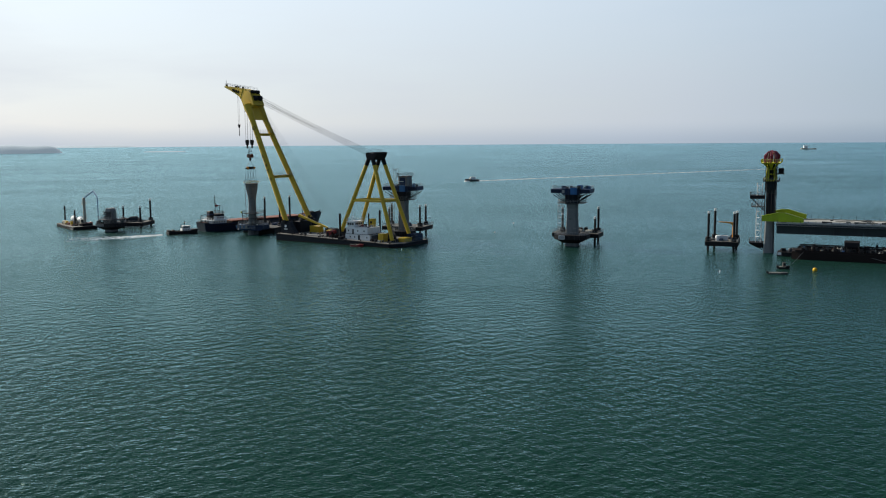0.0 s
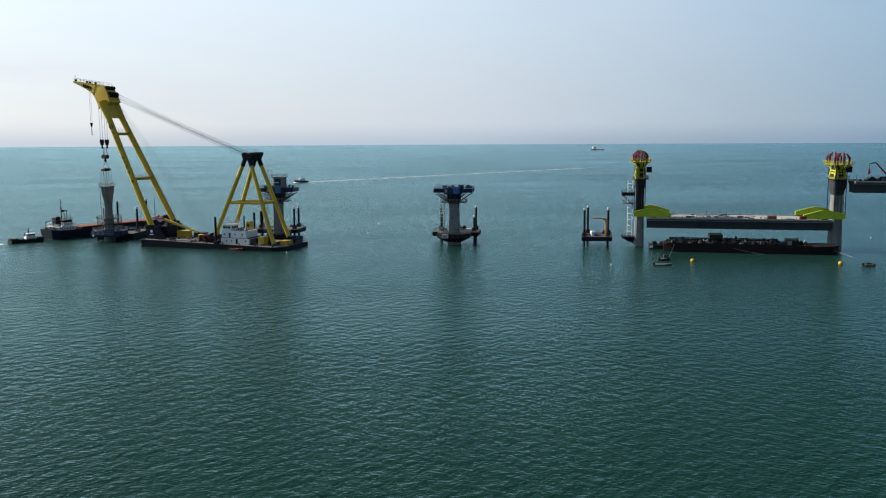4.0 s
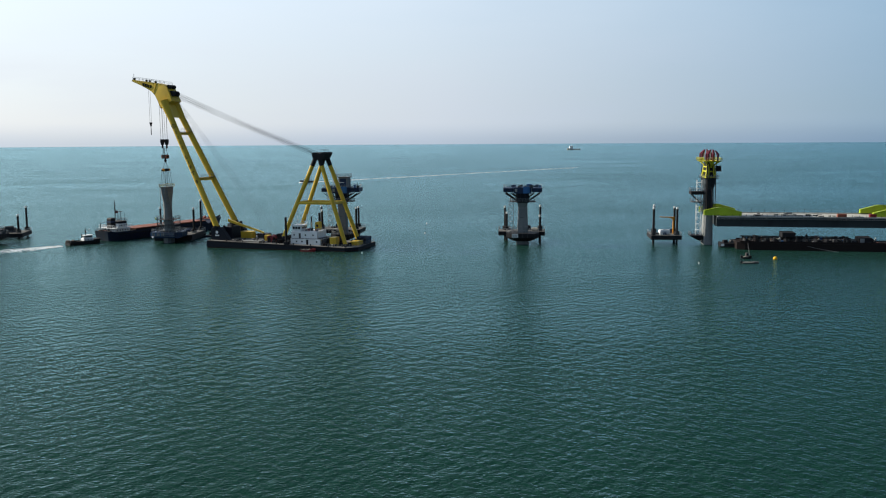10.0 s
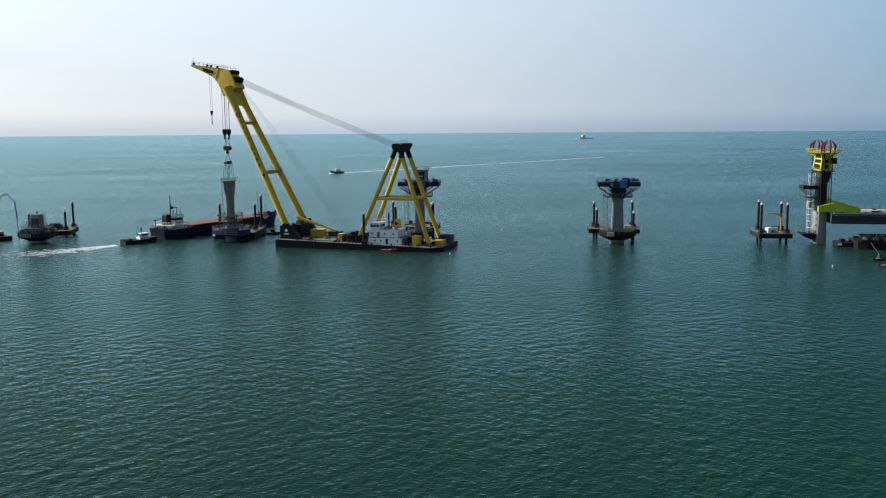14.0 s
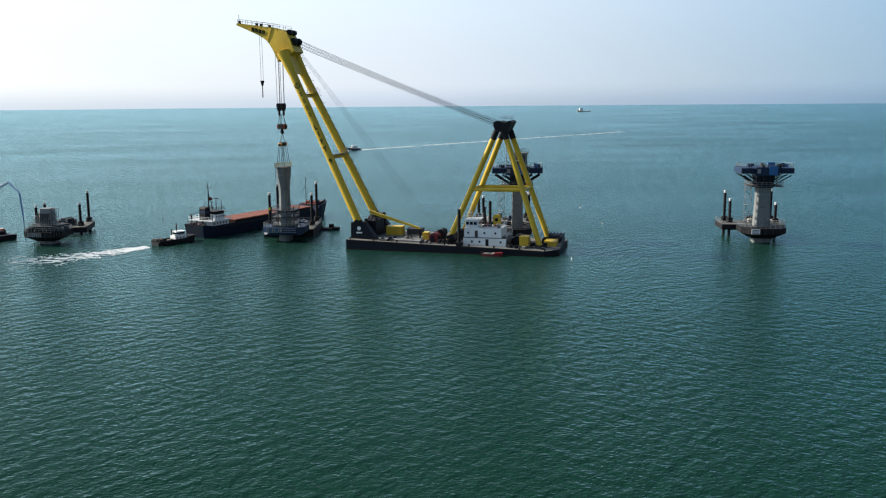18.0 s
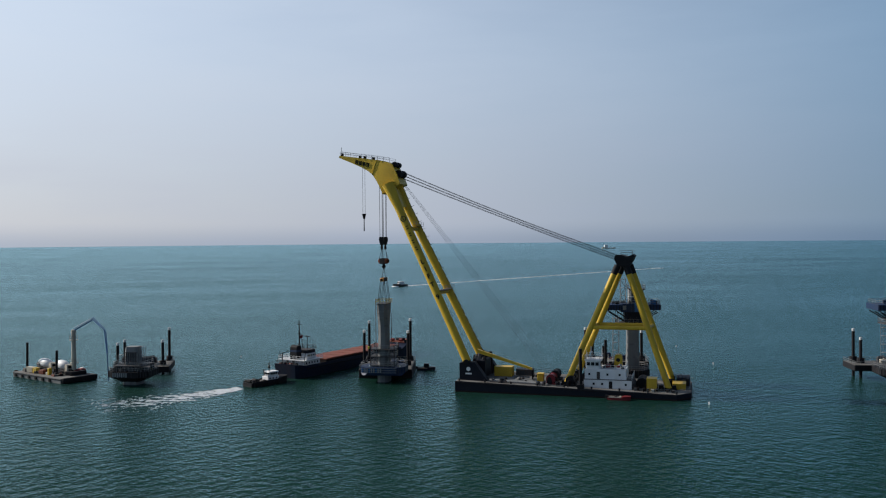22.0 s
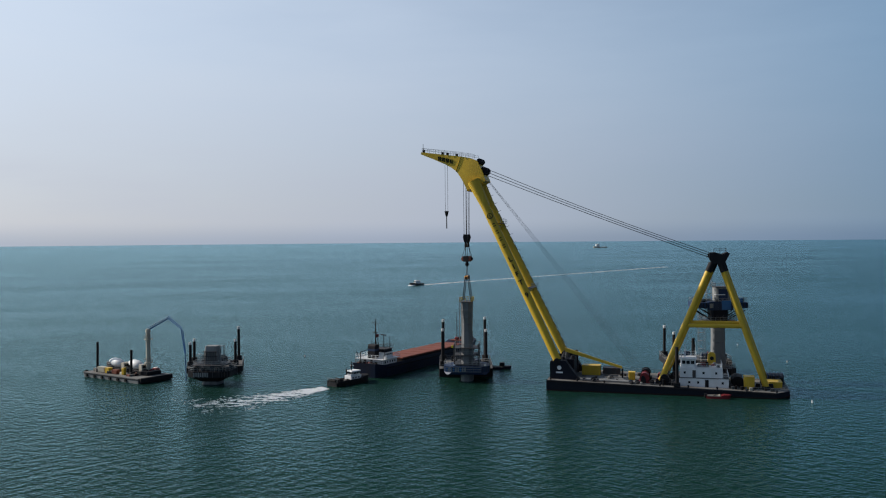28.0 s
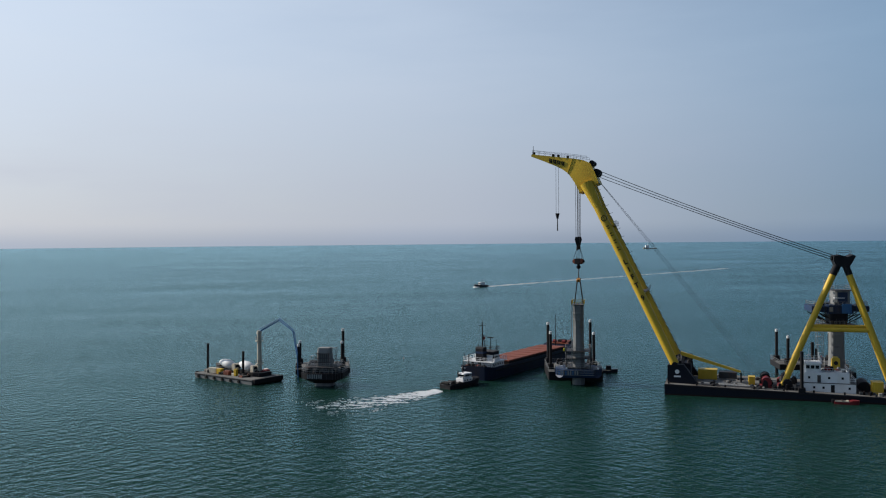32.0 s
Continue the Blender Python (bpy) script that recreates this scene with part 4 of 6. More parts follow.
def cap_platform(parent, w, d, z0, z1, wt):
    """Blue formwork round the head, on brackets, with a hanging scaffold below."""
    zb = z0 + 0.5
    f = part("formwork", loft(bmesh.new(), [oct_ring(w * 0.46, d, 0.5, z0), oct_ring(w * 0.46, d, 0.5, z1)]), FORM_BLUE, parent, "blue steel formwork platform")
    for e in (-1, 1):
        bay = part("formwork_bay", B(min(e * w * 0.235, e * w / 2), max(e * w * 0.235, e * w / 2), -d / 2 + 0.3 + 0.2 * e, d / 2 - 0.4, zb, z1 - 0.25, 0.08), FORM_BLUE, f, "blue steel side bay")
        for k in range(5):
            x = e * (w * 0.26 + k * w * 0.052)
            part("rib", B(x - 0.08, x + 0.08, -d / 2 + 0.12 + 0.2 * e, -d / 2 + 0.3 + 0.2 * e, zb + 0.05, z1 - 0.35), BLACK, f)
    for k in range(6):
        x = -w * 0.21 + w * 0.42 * k / 5
        part("rib", B(x - 0.08, x + 0.08, -d / 2 - 0.14, -d / 2, z0 + 0.1, z1 - 0.1), FORM_BLUE, f)
    part("panel", B(0.2, 2.6, -d / 2 - 0.3, -d / 2 - 0.15, z0 + 0.1, z1 + 0.3, 0.03), PUMP_BLUE, f, "brighter blue shutter panel")
    part("panel", B(-w * 0.2, -w * 0.2 + 0.9, -d / 2 - 0.22, -d / 2 - 0.145, z0 + 0.6, z1 - 0.5), GALV, f, "small pale notice board")
    rail(f, [(p[0] * 0.98, p[1] * 0.94, z1 - 0.25) for p in oct_ring(w, d, 1.2, z1)], closed=True, every=1.1, r=0.045)
    prng = random.Random(int(w * 10))
    for k in range(12):
        x, y, a_, h = prng.uniform(-w * 0.44, w * 0.44), prng.uniform(-d * 0.4, d * 0.4), prng.uniform(0.3, 0.9), prng.uniform(0.3, 1.0)
        part("form_gear", B(x - a_, x + a_, y - 0.4, y + 0.4, z1 - 0.26, z1 + h, 0.05), prng.choice([FORM_BLUE, BLACK, GREY_STEEL, PUMP_BLUE]), f)
    # added navy collar: its colour gives the upper shaft the head's shade
    part("collar_shutter", loft(bmesh.new(), [oct_ring(wt + 0.5, 5.4, 0.6, z0 - 3.6), oct_ring(wt + 1.0, 6.6, 0.6, z0 + 0.05)]), NAVY, parent, "dark collar standing in for shade under the head")
    for e in (-1, 1):
        for y in (-d / 2 + 0.4, 0, d / 2 - 0.4):
            part("bracket", T((e * (w / 2 - 0.8), y, z0), (e * wt * 0.5, y * 0.5, z0 - 3.0), 0.16, n=6), BLACK, parent)
            part("bracket", T((e * (w / 2 - 3.0), y, z0), (e * wt * 0.5, y * 0.5, z0 - 1.7), 0.12, n=6), BLACK, parent)
    sc = part("scaffold_deck", loft(bmesh.new(), [oct_ring(wt + 5.6, d * 0.8, 0.8, z0 - 3.3), oct_ring(wt + 5.6, d * 0.8, 0.8, z0 - 3.1)]), GREY_STEEL, parent, "grey hanging scaffold deck")
    rail(sc, [(p[0] * 0.97, p[1] * 0.97, z0 - 3.1) for p in oct_ring(wt + 5.6, d * 0.8, 0.8, 0)], closed=True, every=1.2, r=0.05)
    for k in range(6):
        for e in (-1, 1):
            x = -(wt + 5) / 2 + (wt + 5) * k / 5
            part("hanger", T((x, e * d * 0.38, z0 - 3.1), (x, e * d * 0.38, z0), 0.06, n=4), GREY_STEEL, sc)


# second pier, behind the crane
pier_b = shaft("bridge_pier", 49.6, 13.5, BR, [(-1.0, 3.9, 4.2, 0.25), (3.5, 3.6, 4.0, 0.25), (7.0, 3.3, 3.8, 0.25), (10.5, 3.15, 3.6, 0.25), (14.0, 3.1, 3.8, 0.25), (18.9, 3.4, 6.0, 0.3)], "grey concrete pier with blue formwork under its head")
cap_platform(pier_b, 14.6, 8.0, 19.2, 21.5, 3.6)
part("head_block", loft(bmesh.new(), [oct_ring(4.0, 5.2, 0.4, 20.0, 0.9), oct_ring(3.8, 5.2, 0.3, 25.2, 0.9)]), TOWER_CONCRETE, pier_b, "tall concrete head block")
part("head_shutter", B(-0.3, 2.1, -2.66, -2.48, 21.7, 24.8), FORM_BLUE, pier_b, "dark steel shutter")
part("top_deck", B(-1.2, 3.2, -3.0, 3.0, 25.2, 25.4), GREY_STEEL, pier_b)
rail(pier_b, [(-1.2, -3.0, 25.4), (3.2, -3.0, 25.4), (3.2, 3.0, 25.4), (-1.2, 3.0, 25.4)], closed=True, every=1.2, r=0.05)
lattice(pier_b, -4.6, -1.2, 4.3, 18.0)
lattice(pier_b, -2.6, -1.2, 21.5, 28.5, 1.4)
part("stair_board", B(-1.2, 1.4, -2.8, -1.6, 23.2, 23.4), WHITE, pier_b)
basket(pier_b, 8.6, 8.6, 1.0, 3.4, 5.2, 5.2, BLACK)
jackup(48.0, 25.0, BR, -9.9, 8.5, -4.5, 7.0, 2.6, 4.2, [(6.6, -2.4, 13.0), (6.0, 5.2, 12.8), (-8.9, 3.4, 13.2), (-7.2, -2.6, 12.0)], "black jack-up platform behind the second pier")
clutter(8, 48.0, 25.0, BR, -6, 6, -3, 6, 4.2, [GREY_STEEL, FORM_BLUE, BLACK, JACK_RED], "small grey site equipment on a jack-up deck", "equipment on jack-ups", 1.6)

# third pier, in the open
pier_c = shaft("bridge_pier", 118.3, 2.2, BR, [(-1.0, 5.0, 4.3, 0.25), (3.5, 4.2, 4.1, 0.25), (7.0, 3.95, 4.0, 0.25), (10.5, 3.65, 3.9, 0.25), (14.0, 3.45, 3.9, 0.25), (18.9, 4.0, 6.0, 0.3)], "grey concrete pier topped by a blue formwork platform")
cap_platform(pier_c, 14.5, 9.0, 19.3, 21.6, 4.0)
lattice(pier_c, -4.3, -1.0, 4.3, 17.0)
basket(pier_c, 12.2, 10.6, 1.3, 4.4, 6.2, 5.6, BLACK)
part("banner", B(-3.9, -1.6, -5.53, -5.33, 2.9, 4.3), WHITE, pier_c, "white banner with dark bars")
for k in range(3):
    part("banner_bar", B(-3.7, -1.8, -5.57, -5.535, 3.1 + 0.38 * k, 3.28 + 0.38 * k), INK, pier_c)
jackup(119.8, 13.5, BR, -9.4, 8.6, -5.0, 4.5, 2.4, 4.0, [(6.6, -1.8, 10.2), (6.7, 3.9, 13.6), (-6.3, -0.6, 11.2), (-7.1, 2.8, 13.3)], "black jack-up platform moored beside the open pier")
clutter(7, 119.8, 13.5, BR, -6.5, 6.5, -4, 3.5, 4.0, [GREY_STEEL, CREAM, BLACK], "small grey site equipment on a jack-up deck", "equipment on jack-ups", 1.8)

# platform with the lifted shaft
jackup(-18.0, 33.0, -3, -8.0, 7.2, -9.5, 9.5, -0.4, 2.4, [(-6.9, 8.6, 14.6), (-7.0, -3.8, 13.1), (5.7, 8.4, 15.3), (5.6, -1.2, 12.6)], "black floating jack-up platform beside the lifted shaft")
clutter(9, -18.0, 33.0, -3, -5, 6, -8, 8, 2.4, [GREY_STEEL, WHITE, BLACK, FORM_BLUE], "small grey site equipment on a jack-up deck", "equipment on jack-ups", 1.6)
guide = thing("guide_frame", P_SHAFT.x, P_SHAFT.y + 0.6, 0, -8, "grey scaffold guide frame round the lowered shaft", "guide frame")
basket(guide, 12.5, 9.4, 2.1, 4.3, 11.0, 8.6, FORM_BLUE)
for k in range(9):
    part("basket_board", B(-5.4 + 0.62 * k, -5.05 + 0.62 * k, -4.95, -4.76, 2.9 + 0.1 * (k % 2), 4.1), GALV if k % 3 else PUMP_BLUE, guide)
for z in (2.9, 3.5, 4.1):
    part("basket_rail", B(-5.6, 4.2, -5.02, -4.96, z, z + 0.1), GALV, guide)
for z in (4.6, 7.0, 9.0):
    part("guide_ring", loft(bmesh.new(), [oct_ring(7.0, 6.6, 0.5, z), oct_ring(7.0, 6.6, 0.5, z + 0.18)]), GREY_STEEL, guide)
    rail(guide, [(p[0], p[1], z + 0.18) for p in oct_ring(6.9, 6.5, 0.5, 0)], closed=True, every=1.5, r=0.05)
for px, py in ((-3.3, -3.1), (3.3, -3.1), (3.3, 3.1), (-3.3, 3.1)):
    part("guide_post", T((px, py, 4.3), (px, py, 10.3), 0.14, n=6), GREY_STEEL, guide)
part("yellow_jacket", B(-4.0, -3.6, -3.4, -2.9, 9.2, 10.0, 0.08), TOWER_YELLOW, guide, "bright yellow hydraulic unit")
for e in (-1, 1):
    part("lamp_housing", T((4.2 * e + 1, -5.0, 4.8), (4.2 * e + 1, -5.25, 4.8), 0.25, n=10), WHITE, guide)

# first pier: only its foot stands
pier_0 = shaft("bridge_pier", -88.6, 19.4, -8, [(-1.0, 5.2, 4.4, 0.8), (3.2, 4.4, 4.2, 0.7), (5.6, 4.0, 3.8, 0.6), (8.8, 3.7, 3.4, 0.4), (10.3, 3.3, 3.0, 0.3)], "unfinished concrete pier stub in grey formwork", TOWER_CONCRETE)
for k in range(7):
    part("rib", B(-1.75 + 0.54 * k, -1.62 + 0.54 * k, -2.05, -1.75, 5.7, 9.0), GREY_STEEL, pier_0)
for z in (6.4, 7.6, 8.8):
    part("waler", B(-2.1, 2.1, -2.2, -2.04, z, z + 0.2), GREY_STEEL, pier_0)
lattice(pier_0, -3.1, -1.0, 3.9, 8.0, 1.2)
lattice(pier_0, 2.9, -0.6, 3.9, 10.6, 1.1)
for x, y in ((-4.6, -3.0), (-3.2, -3.9), (-1.2, -4.1), (1.2, -3.9), (3.2, -3.9), (4.5, -2.6), (4.4, 2.0), (-4.6, 1.0)):
    part("form_crate", B(x - 0.5, x + 0.6, y - 0.4, y + 0.5, 3.9, 4.5 + 0.35 * ((x * 7) % 3), 0.05), random.choice([BLACK, GREY_STEEL, CONCRETE_DARK]), pier_0)
for k in range(9):
    part("basket_board", B(-5.92, -5.82, -3.0 + 0.66 * k, -2.6 + 0.66 * k, 2.3, 3.7), GREY_STEEL, pier_0)
basket(pier_0, 11.6, 10.6, 0.9, 3.9, 5.6, 5.2, BLACK)
for k in range(7):
    part("basket_board", B(-3.5 + 0.62 * k, -3.12 + 0.62 * k, -5.46, -5.32, 2.5 + 0.1 * (k % 2), 3.7), GALV, pier_0)
part("work_ring", loft(bmesh.new(), [oct_ring(8.6, 8.2, 0.8, 5.2), oct_ring(8.6, 8.2, 0.8, 5.45)]), GREY_STEEL, pier_0)
rail(pier_0, [(p[0], p[1], 5.45) for p in oct_ring(8.5, 8.1, 0.8, 0)], closed=True, every=1.2, r=0.05)
jackup(-92.9, 41.6, 9, -7.5, 8.4, -7.2, 7.0, 0.6, 2.3, [(-6.6, -4.6, 9.4), (-6.2, 5.0, 9.3), (6.2, -4.2, 9.9), (6.9, 5.8, 12.6)], "black jack-up platform behind the unfinished pier")
clutter(9, -92.9, 41.6, 9, -4.5, 5.5, -6, 6, 2.3, [GREY_STEEL, CONCRETE_DARK, BLACK], "grey site equipment on a jack-up deck", "equipment on jack-ups", 2.4)

# lone jack-up with a small orange crane
ju = jackup(171.8, 0.3, -8, -5.6, 5.6, -6.5, 6.5, 1.9, 3.5, [(-4.6, -4.8, 14.0), (-3.2, 5.2, 14.2), (4.0, -4.6, 14.0), (4.4, 4.6, 13.6)], "small black jack-up platform with four white-topped legs")
part("crane_post", T((3.4, 0.5, 3.5), (3.4, 0.5, 9.0), 0.3, n=10), ORANGE, ju, "orange crane post")
part("crane_boom", prism(bmesh.new(), [(-1.6, 9.75), (-1.6, 10.0), (2.6, 9.9), (3.8, 9.9), (3.8, 8.9), (3.0, 8.9), (2.2, 9.5)], 0.2, 0.8), ORANGE, ju, "orange crane boom")
clutter(7, 171.8, 0.3, -8, -4, 4.5, -5, 5, 3.5, [WHITE, GREY_STEEL, FORM_BLUE], "grey and white equipment on a small jack-up", "equipment on jack-ups", 1.9)


# ---- bridge spans with their lifting towers ----
def lift_tower(x, y, rz, z_col, w, d, label, cut, dark=False, fh=6.0, head=4.2):
    th = thing("bridge_pier", x, y, 0, rz, label, "bridge pier", "bridge piers")
    secs = [(-1.0, w - 0.2, d - 0.6, 0.4), (5.5, w - 0.5, d - 0.9, 0.4), (11.0, w - 0.7, d - 1.0, 0.4), (16.5, w - 0.9, d - 1.2, 0.4), (z_col - head, w - 1.0, d - 1.2, 0.4)]
    for a, b in zip(secs, secs[1:]):
        part("segment", loft(bmesh.new(), [oct_ring(a[1], a[2], a[3], a[0] + 0.02), oct_ring(b[1], b[2], b[3], b[0] - 0.03)]), TOWER_CONCRETE if a[0] < 10 or not dark else NAVY, th)
        part("joint", loft(bmesh.new(), [oct_ring(b[1] - 0.14, b[2] - 0.14, b[3], b[0] - 0.06), oct_ring(b[1] - 0.14, b[2] - 0.14, b[3], b[0] + 0.05)]), CONCRETE_DARK, th)
    part("pier_head", loft(bmesh.new(), [oct_ring(w - 0.95, d - 1.2, 0.4, z_col - head + 0.05), oct_ring(w + 0.1, d + 1.4, 0.4, z_col - head * 0.5), oct_ring(w + 0.1, d + 1.6, 0.4, z_col)]), CONCRETE_DARK, th, "dark concrete pier head")
    # steel strand legs from the jacks down to the lifting beams
    for e in (-1, 1):
        for f in (-1, 1):
            part("strand", T((e * (w / 2 - 0.2), f * (d / 2 + 2.0), cut), (e * (w / 2 - 0.2), f * (d / 2 + 2.0), z_col + fh), 0.15, n=6), BLACK, th)
    for e in (-0.32, -0.12, 0.14, 0.34):
        part("strand", T((e * w, -(d / 2 + 0.9), cut + 0.4), (e * w, -(d / 2 + 0.9), z_col + 4.4), 0.11, n=5), BLACK, th)
    part("head_walkway", B(-w / 2 - 0.7, w / 2 + 0.9, -d / 2 - 1.9, d / 2 + 1.6, z_col - 0.12, z_col + 0.02), BLACK, th, "dark steel walkway round the pier head")
    rail(th, [(-w / 2 - 0.65, -d / 2 - 1.85, z_col), (w / 2 + 0.85, -d / 2 - 1.85, z_col), (w / 2 + 0.85, d / 2 + 1.5, z_col), (-w / 2 - 0.65, d / 2 + 1.5, z_col)], closed=True, every=1.3, r=0.05)
    # the jacking frame: four tapered legs, ring beams, side plates with openings and flared brackets
    hy, hx = (d + 1.2) / 2, w / 2 - 0.35
    fr = part("jack_frame", loft(bmesh.new(), [oct_ring(w - 0.1, d + 1.6, 0.2, z_col + 0.02), oct_ring(w - 0.1, d + 1.6, 0.2, z_col + 0.55)]), TOWER_YELLOW, th, "bright yellow jacking frame")
    part("frame_core", B(-hx + 0.35, hx - 0.35, -hy + 0.6, hy - 0.6, z_col + 0.55, z_col + fh - 0.1), BLACK, fr)
    for e in (-1, 1):
        for f in (-1, 1):
            part("frame_leg", loft(bmesh.new(), [oct_ring(0.95, 0.95, 0.12, z_col + 0.5, e * hx, f * hy), oct_ring(0.6, 0.7, 0.1, z_col + fh - 2.0, e * (hx - 0.35), f * (hy - 0.3)), oct_ring(0.7, 0.8, 0.1, z_col + fh - 1.3, e * (hx - 0.35), f * (hy - 0.3)), oct_ring(0.8, 1.6, 0.1, z_col + fh, e * (hx + 0.75), f * (hy + 2.4))]), TOWER_YELLOW, fr)
        part("side_plate", prism(bmesh.new(), [(-hx, z_col + 0.55), (-hx + 0.4, z_col + fh - 2.1), (-hx + 0.95, z_col + fh - 2.1), (-hx + 1.15, z_col + 0.55)], e * hy - 0.12, e * hy + 0.12), TOWER_YELLOW, fr)
        part("bracket", loft(bmesh.new(), [oct_ring(0.5, 0.8, 0.05, z_col + fh - 1.8, 0, e * hy), oct_ring(1.6, 2.4, 0.1, z_col + fh, 0, e * (hy + 1.9))]), TOWER_YELLOW, fr)
    for z in (fh * 0.36, fh - 2.2):
        part("ring_beam", loft(bmesh.new(), [oct_ring(w - 0.75, d + 1.1, 0.2, z_col + z), oct_ring(w - 0.8, d + 1.05, 0.2, z_col + z + 0.45)]), TOWER_YELLOW, fr)
    part("jack_deck", loft(bmesh.new(), [oct_ring(w + 2.2, 16.6, 0.8, z_col + fh), oct_ring(w + 2.8, 17.8, 0.9, z_col + fh + 0.35)]), TOWER_YELLOW, th)
    rail(th, [(-w / 2 - 1.4, -8.8, z_col + fh + 0.35), (w / 2 + 1.4, -8.8, z_col + fh + 0.35), (w / 2 + 1.4, 8.8, z_col + fh + 0.35), (-w / 2 - 1.4, 8.8, z_col + fh + 0.35)], closed=True, every=0.9, material=TOWER_YELLOW, r=0.05)
    # strand jacks lean together in a ring under their curved strand guides
    for f in (-1, 1):
        for k in range(7):
            q = 2 * math.pi * k / 7 + 0.2
            p = Vector((math.cos(q) * (w * 0.5 + 0.3), f * 6.4 + math.sin(q) * 1.9, z_col + fh + 0.35))
            knee_ = Vector((p.x * 1.08, f * 6.4 + (p.y - f * 6.4) * 1.08, z_col + fh + 2.6))
            tip = Vector((p.x * 0.5, f * 6.4 + (p.y - f * 6.4) * 0.5, z_col + fh + 4.0 + 0.2 * (k % 3)))
            j = part("strand_jack", T(p, knee_, 0.27, 0.33, n=10), MAROON, th, "dark red strand jack", smooth=True)
            part("strand_guide", T(knee_, tip, 0.33, 0.2, n=8), MAROON, j, smooth=True)
            part("guide_rib", T(p + Vector((0.32, -0.3, 0.3)), tip + Vector((0.1, -0.3, -0.4)), 0.09, n=4), CREAM, j)
            if k % 2 == 0:
                part("jack_collar", T(p + Vector((0, 0, 0.9)), p + Vector((0, 0, 1.15)), 0.36, n=10), CREAM, j)
    part("power_pack", B(w / 2 + 0.4, w / 2 + 2.2, -2.5, -0.5, z_col + 2.6, z_col + 4.4, 0.06), BLACK, th, "black hydraulic power pack")
    part("power_shelf", B(w / 2 - 0.3, w / 2 + 2.4, -2.7, -0.3, z_col + 2.35, z_col + 2.6), GREY_STEEL, th)
    return th


t3 = lift_tower(186.9, -3.4, -9, 24.8, 3.6, 7.4, "concrete pier with a yellow jacking frame on top", 11.4, True)
lattice(t3, -3.5, -1.4, 3.4, 24.0, 1.7, material=WHITE, r=0.07)
bk = part("side_basket", loft(bmesh.new(), [oct_ring(2.0, 4.4, 0.3, 1.6, -2.8, -0.4), oct_ring(4.6, 6.0, 0.3, 3.2, -4.2, -0.4), oct_ring(4.6, 6.0, 0.3, 3.5, -4.2, -0.4)]), BLACK, t3, "dark working basket")
rail(t3, [(-6.4, -3.3, 3.5), (-2.4, -3.3, 3.5), (-2.4, 2.5, 3.5), (-6.4, 2.5, 3.5)], every=1.0, r=0.05, closed=True)
part("side_platform", B(-6.6, -1.8, -3.0, 2.5, 18.6, 19.8, 0.06), BLACK, t3, "dark blue bracket platform")
part("side_scaffold", B(-6.0, -1.8, -2.8, 2.3, 15.7, 15.95), GREY_STEEL, t3)
rail(t3, [(-6.0, -2.8, 15.95), (-1.9, -2.8, 15.95), (-1.9, 2.3, 15.95), (-6.0, 2.3, 15.95)], every=1.0, r=0.05, closed=True)
rail(t3, [(-6.6, -3.0, 19.8), (-1.9, -3.0, 19.8), (-1.9, 2.5, 19.8), (-6.6, 2.5, 19.8)], every=1.2, r=0.05, closed=True)
for e in (-2.4, 2.0):
    part("strut", T((-6.2, e, 18.7), (-1.9, e, 14.5), 0.14, n=6), GREY_STEEL, t3)
    part("strut", T((-5.6, e, 3.2), (-1.8, e, 0.8), 0.14, n=6), GREY_STEEL, t3)
t4 = lift_tower(253.2, -17.6, -12, 25.0, 4.0, 7.4, "concrete pier with a yellow jacking frame beside the raised span", 12.0, fh=4.9, head=5.6)


def girder(name, a, b, z0, z1, width, label):
    a, b = Vector(a), Vector(b)
    rz = math.degrees(math.atan2(b.y - a.y, b.x - a.x))
    L = (b - a).length
    th = thing(name, a.x, a.y, 0, rz, label, "bridge span", "bridge spans")
    w = width / 2
    n = max(2, round(L / 8.5))
    for k in range(n):
        x0, x1 = L * k / n + 0.02, L * (k + 1) / n - 0.02
        part("box_segment", loft(bmesh.new(), [[(x, -w + 3.0, z0), (x, w - 3.0, z0), (x, w - 2.4, z1 - 0.9), (x, w, z1 - 0.45), (x, w, z1), (x, -w, z1), (x, -w, z1 - 0.45), (x, -w + 2.4, z1 - 0.9)] for x in (x0, x1)]), GIRDER, th, "dark concrete box girder segment")
    for e in (-1, 1):
        part("edge_kerb", B(0, L, e * w - 0.2, e * w + 0.2, z1 + 0.003, z1 + 0.42), PALE_DECK, th)
        for k in range(int(L / 2.4)):
            part("post", B(0.4 + 2.4 * k, 0.5 + 2.4 * k, e * w - 0.05, e * w + 0.05, z1 + 0.42, z1 + (1.9 if e > 0 else 1.1)), BLACK, th)
    part("walkway", B(0.3, L - 0.3, -w - 0.55, -w - 0.02, z1 - 0.62, z1 - 0.52), GALV, th, "narrow steel walkway along the span")
    rail(th, [(0.4, -w - 0.5, z1 - 0.52), (L - 0.4, -w - 0.5, z1 - 0.52)], every=1.8, r=0.04, h=1.0)
    for k in range(int(L / 1.9)):
        part("lift_bracket", B(0.9 + 1.9 * k, 1.08 + 1.9 * k, -w - 0.5, -w + 2.3, z1 - 0.86, z1 - 0.63), BLACK, th)
    part("road_deck", B(0.1, L - 0.1, -w + 0.25, w - 0.25, z1 + 0.004, z1 + 0.12), PALE_DECK, th, "pale concrete road deck")
    return th, rz, L


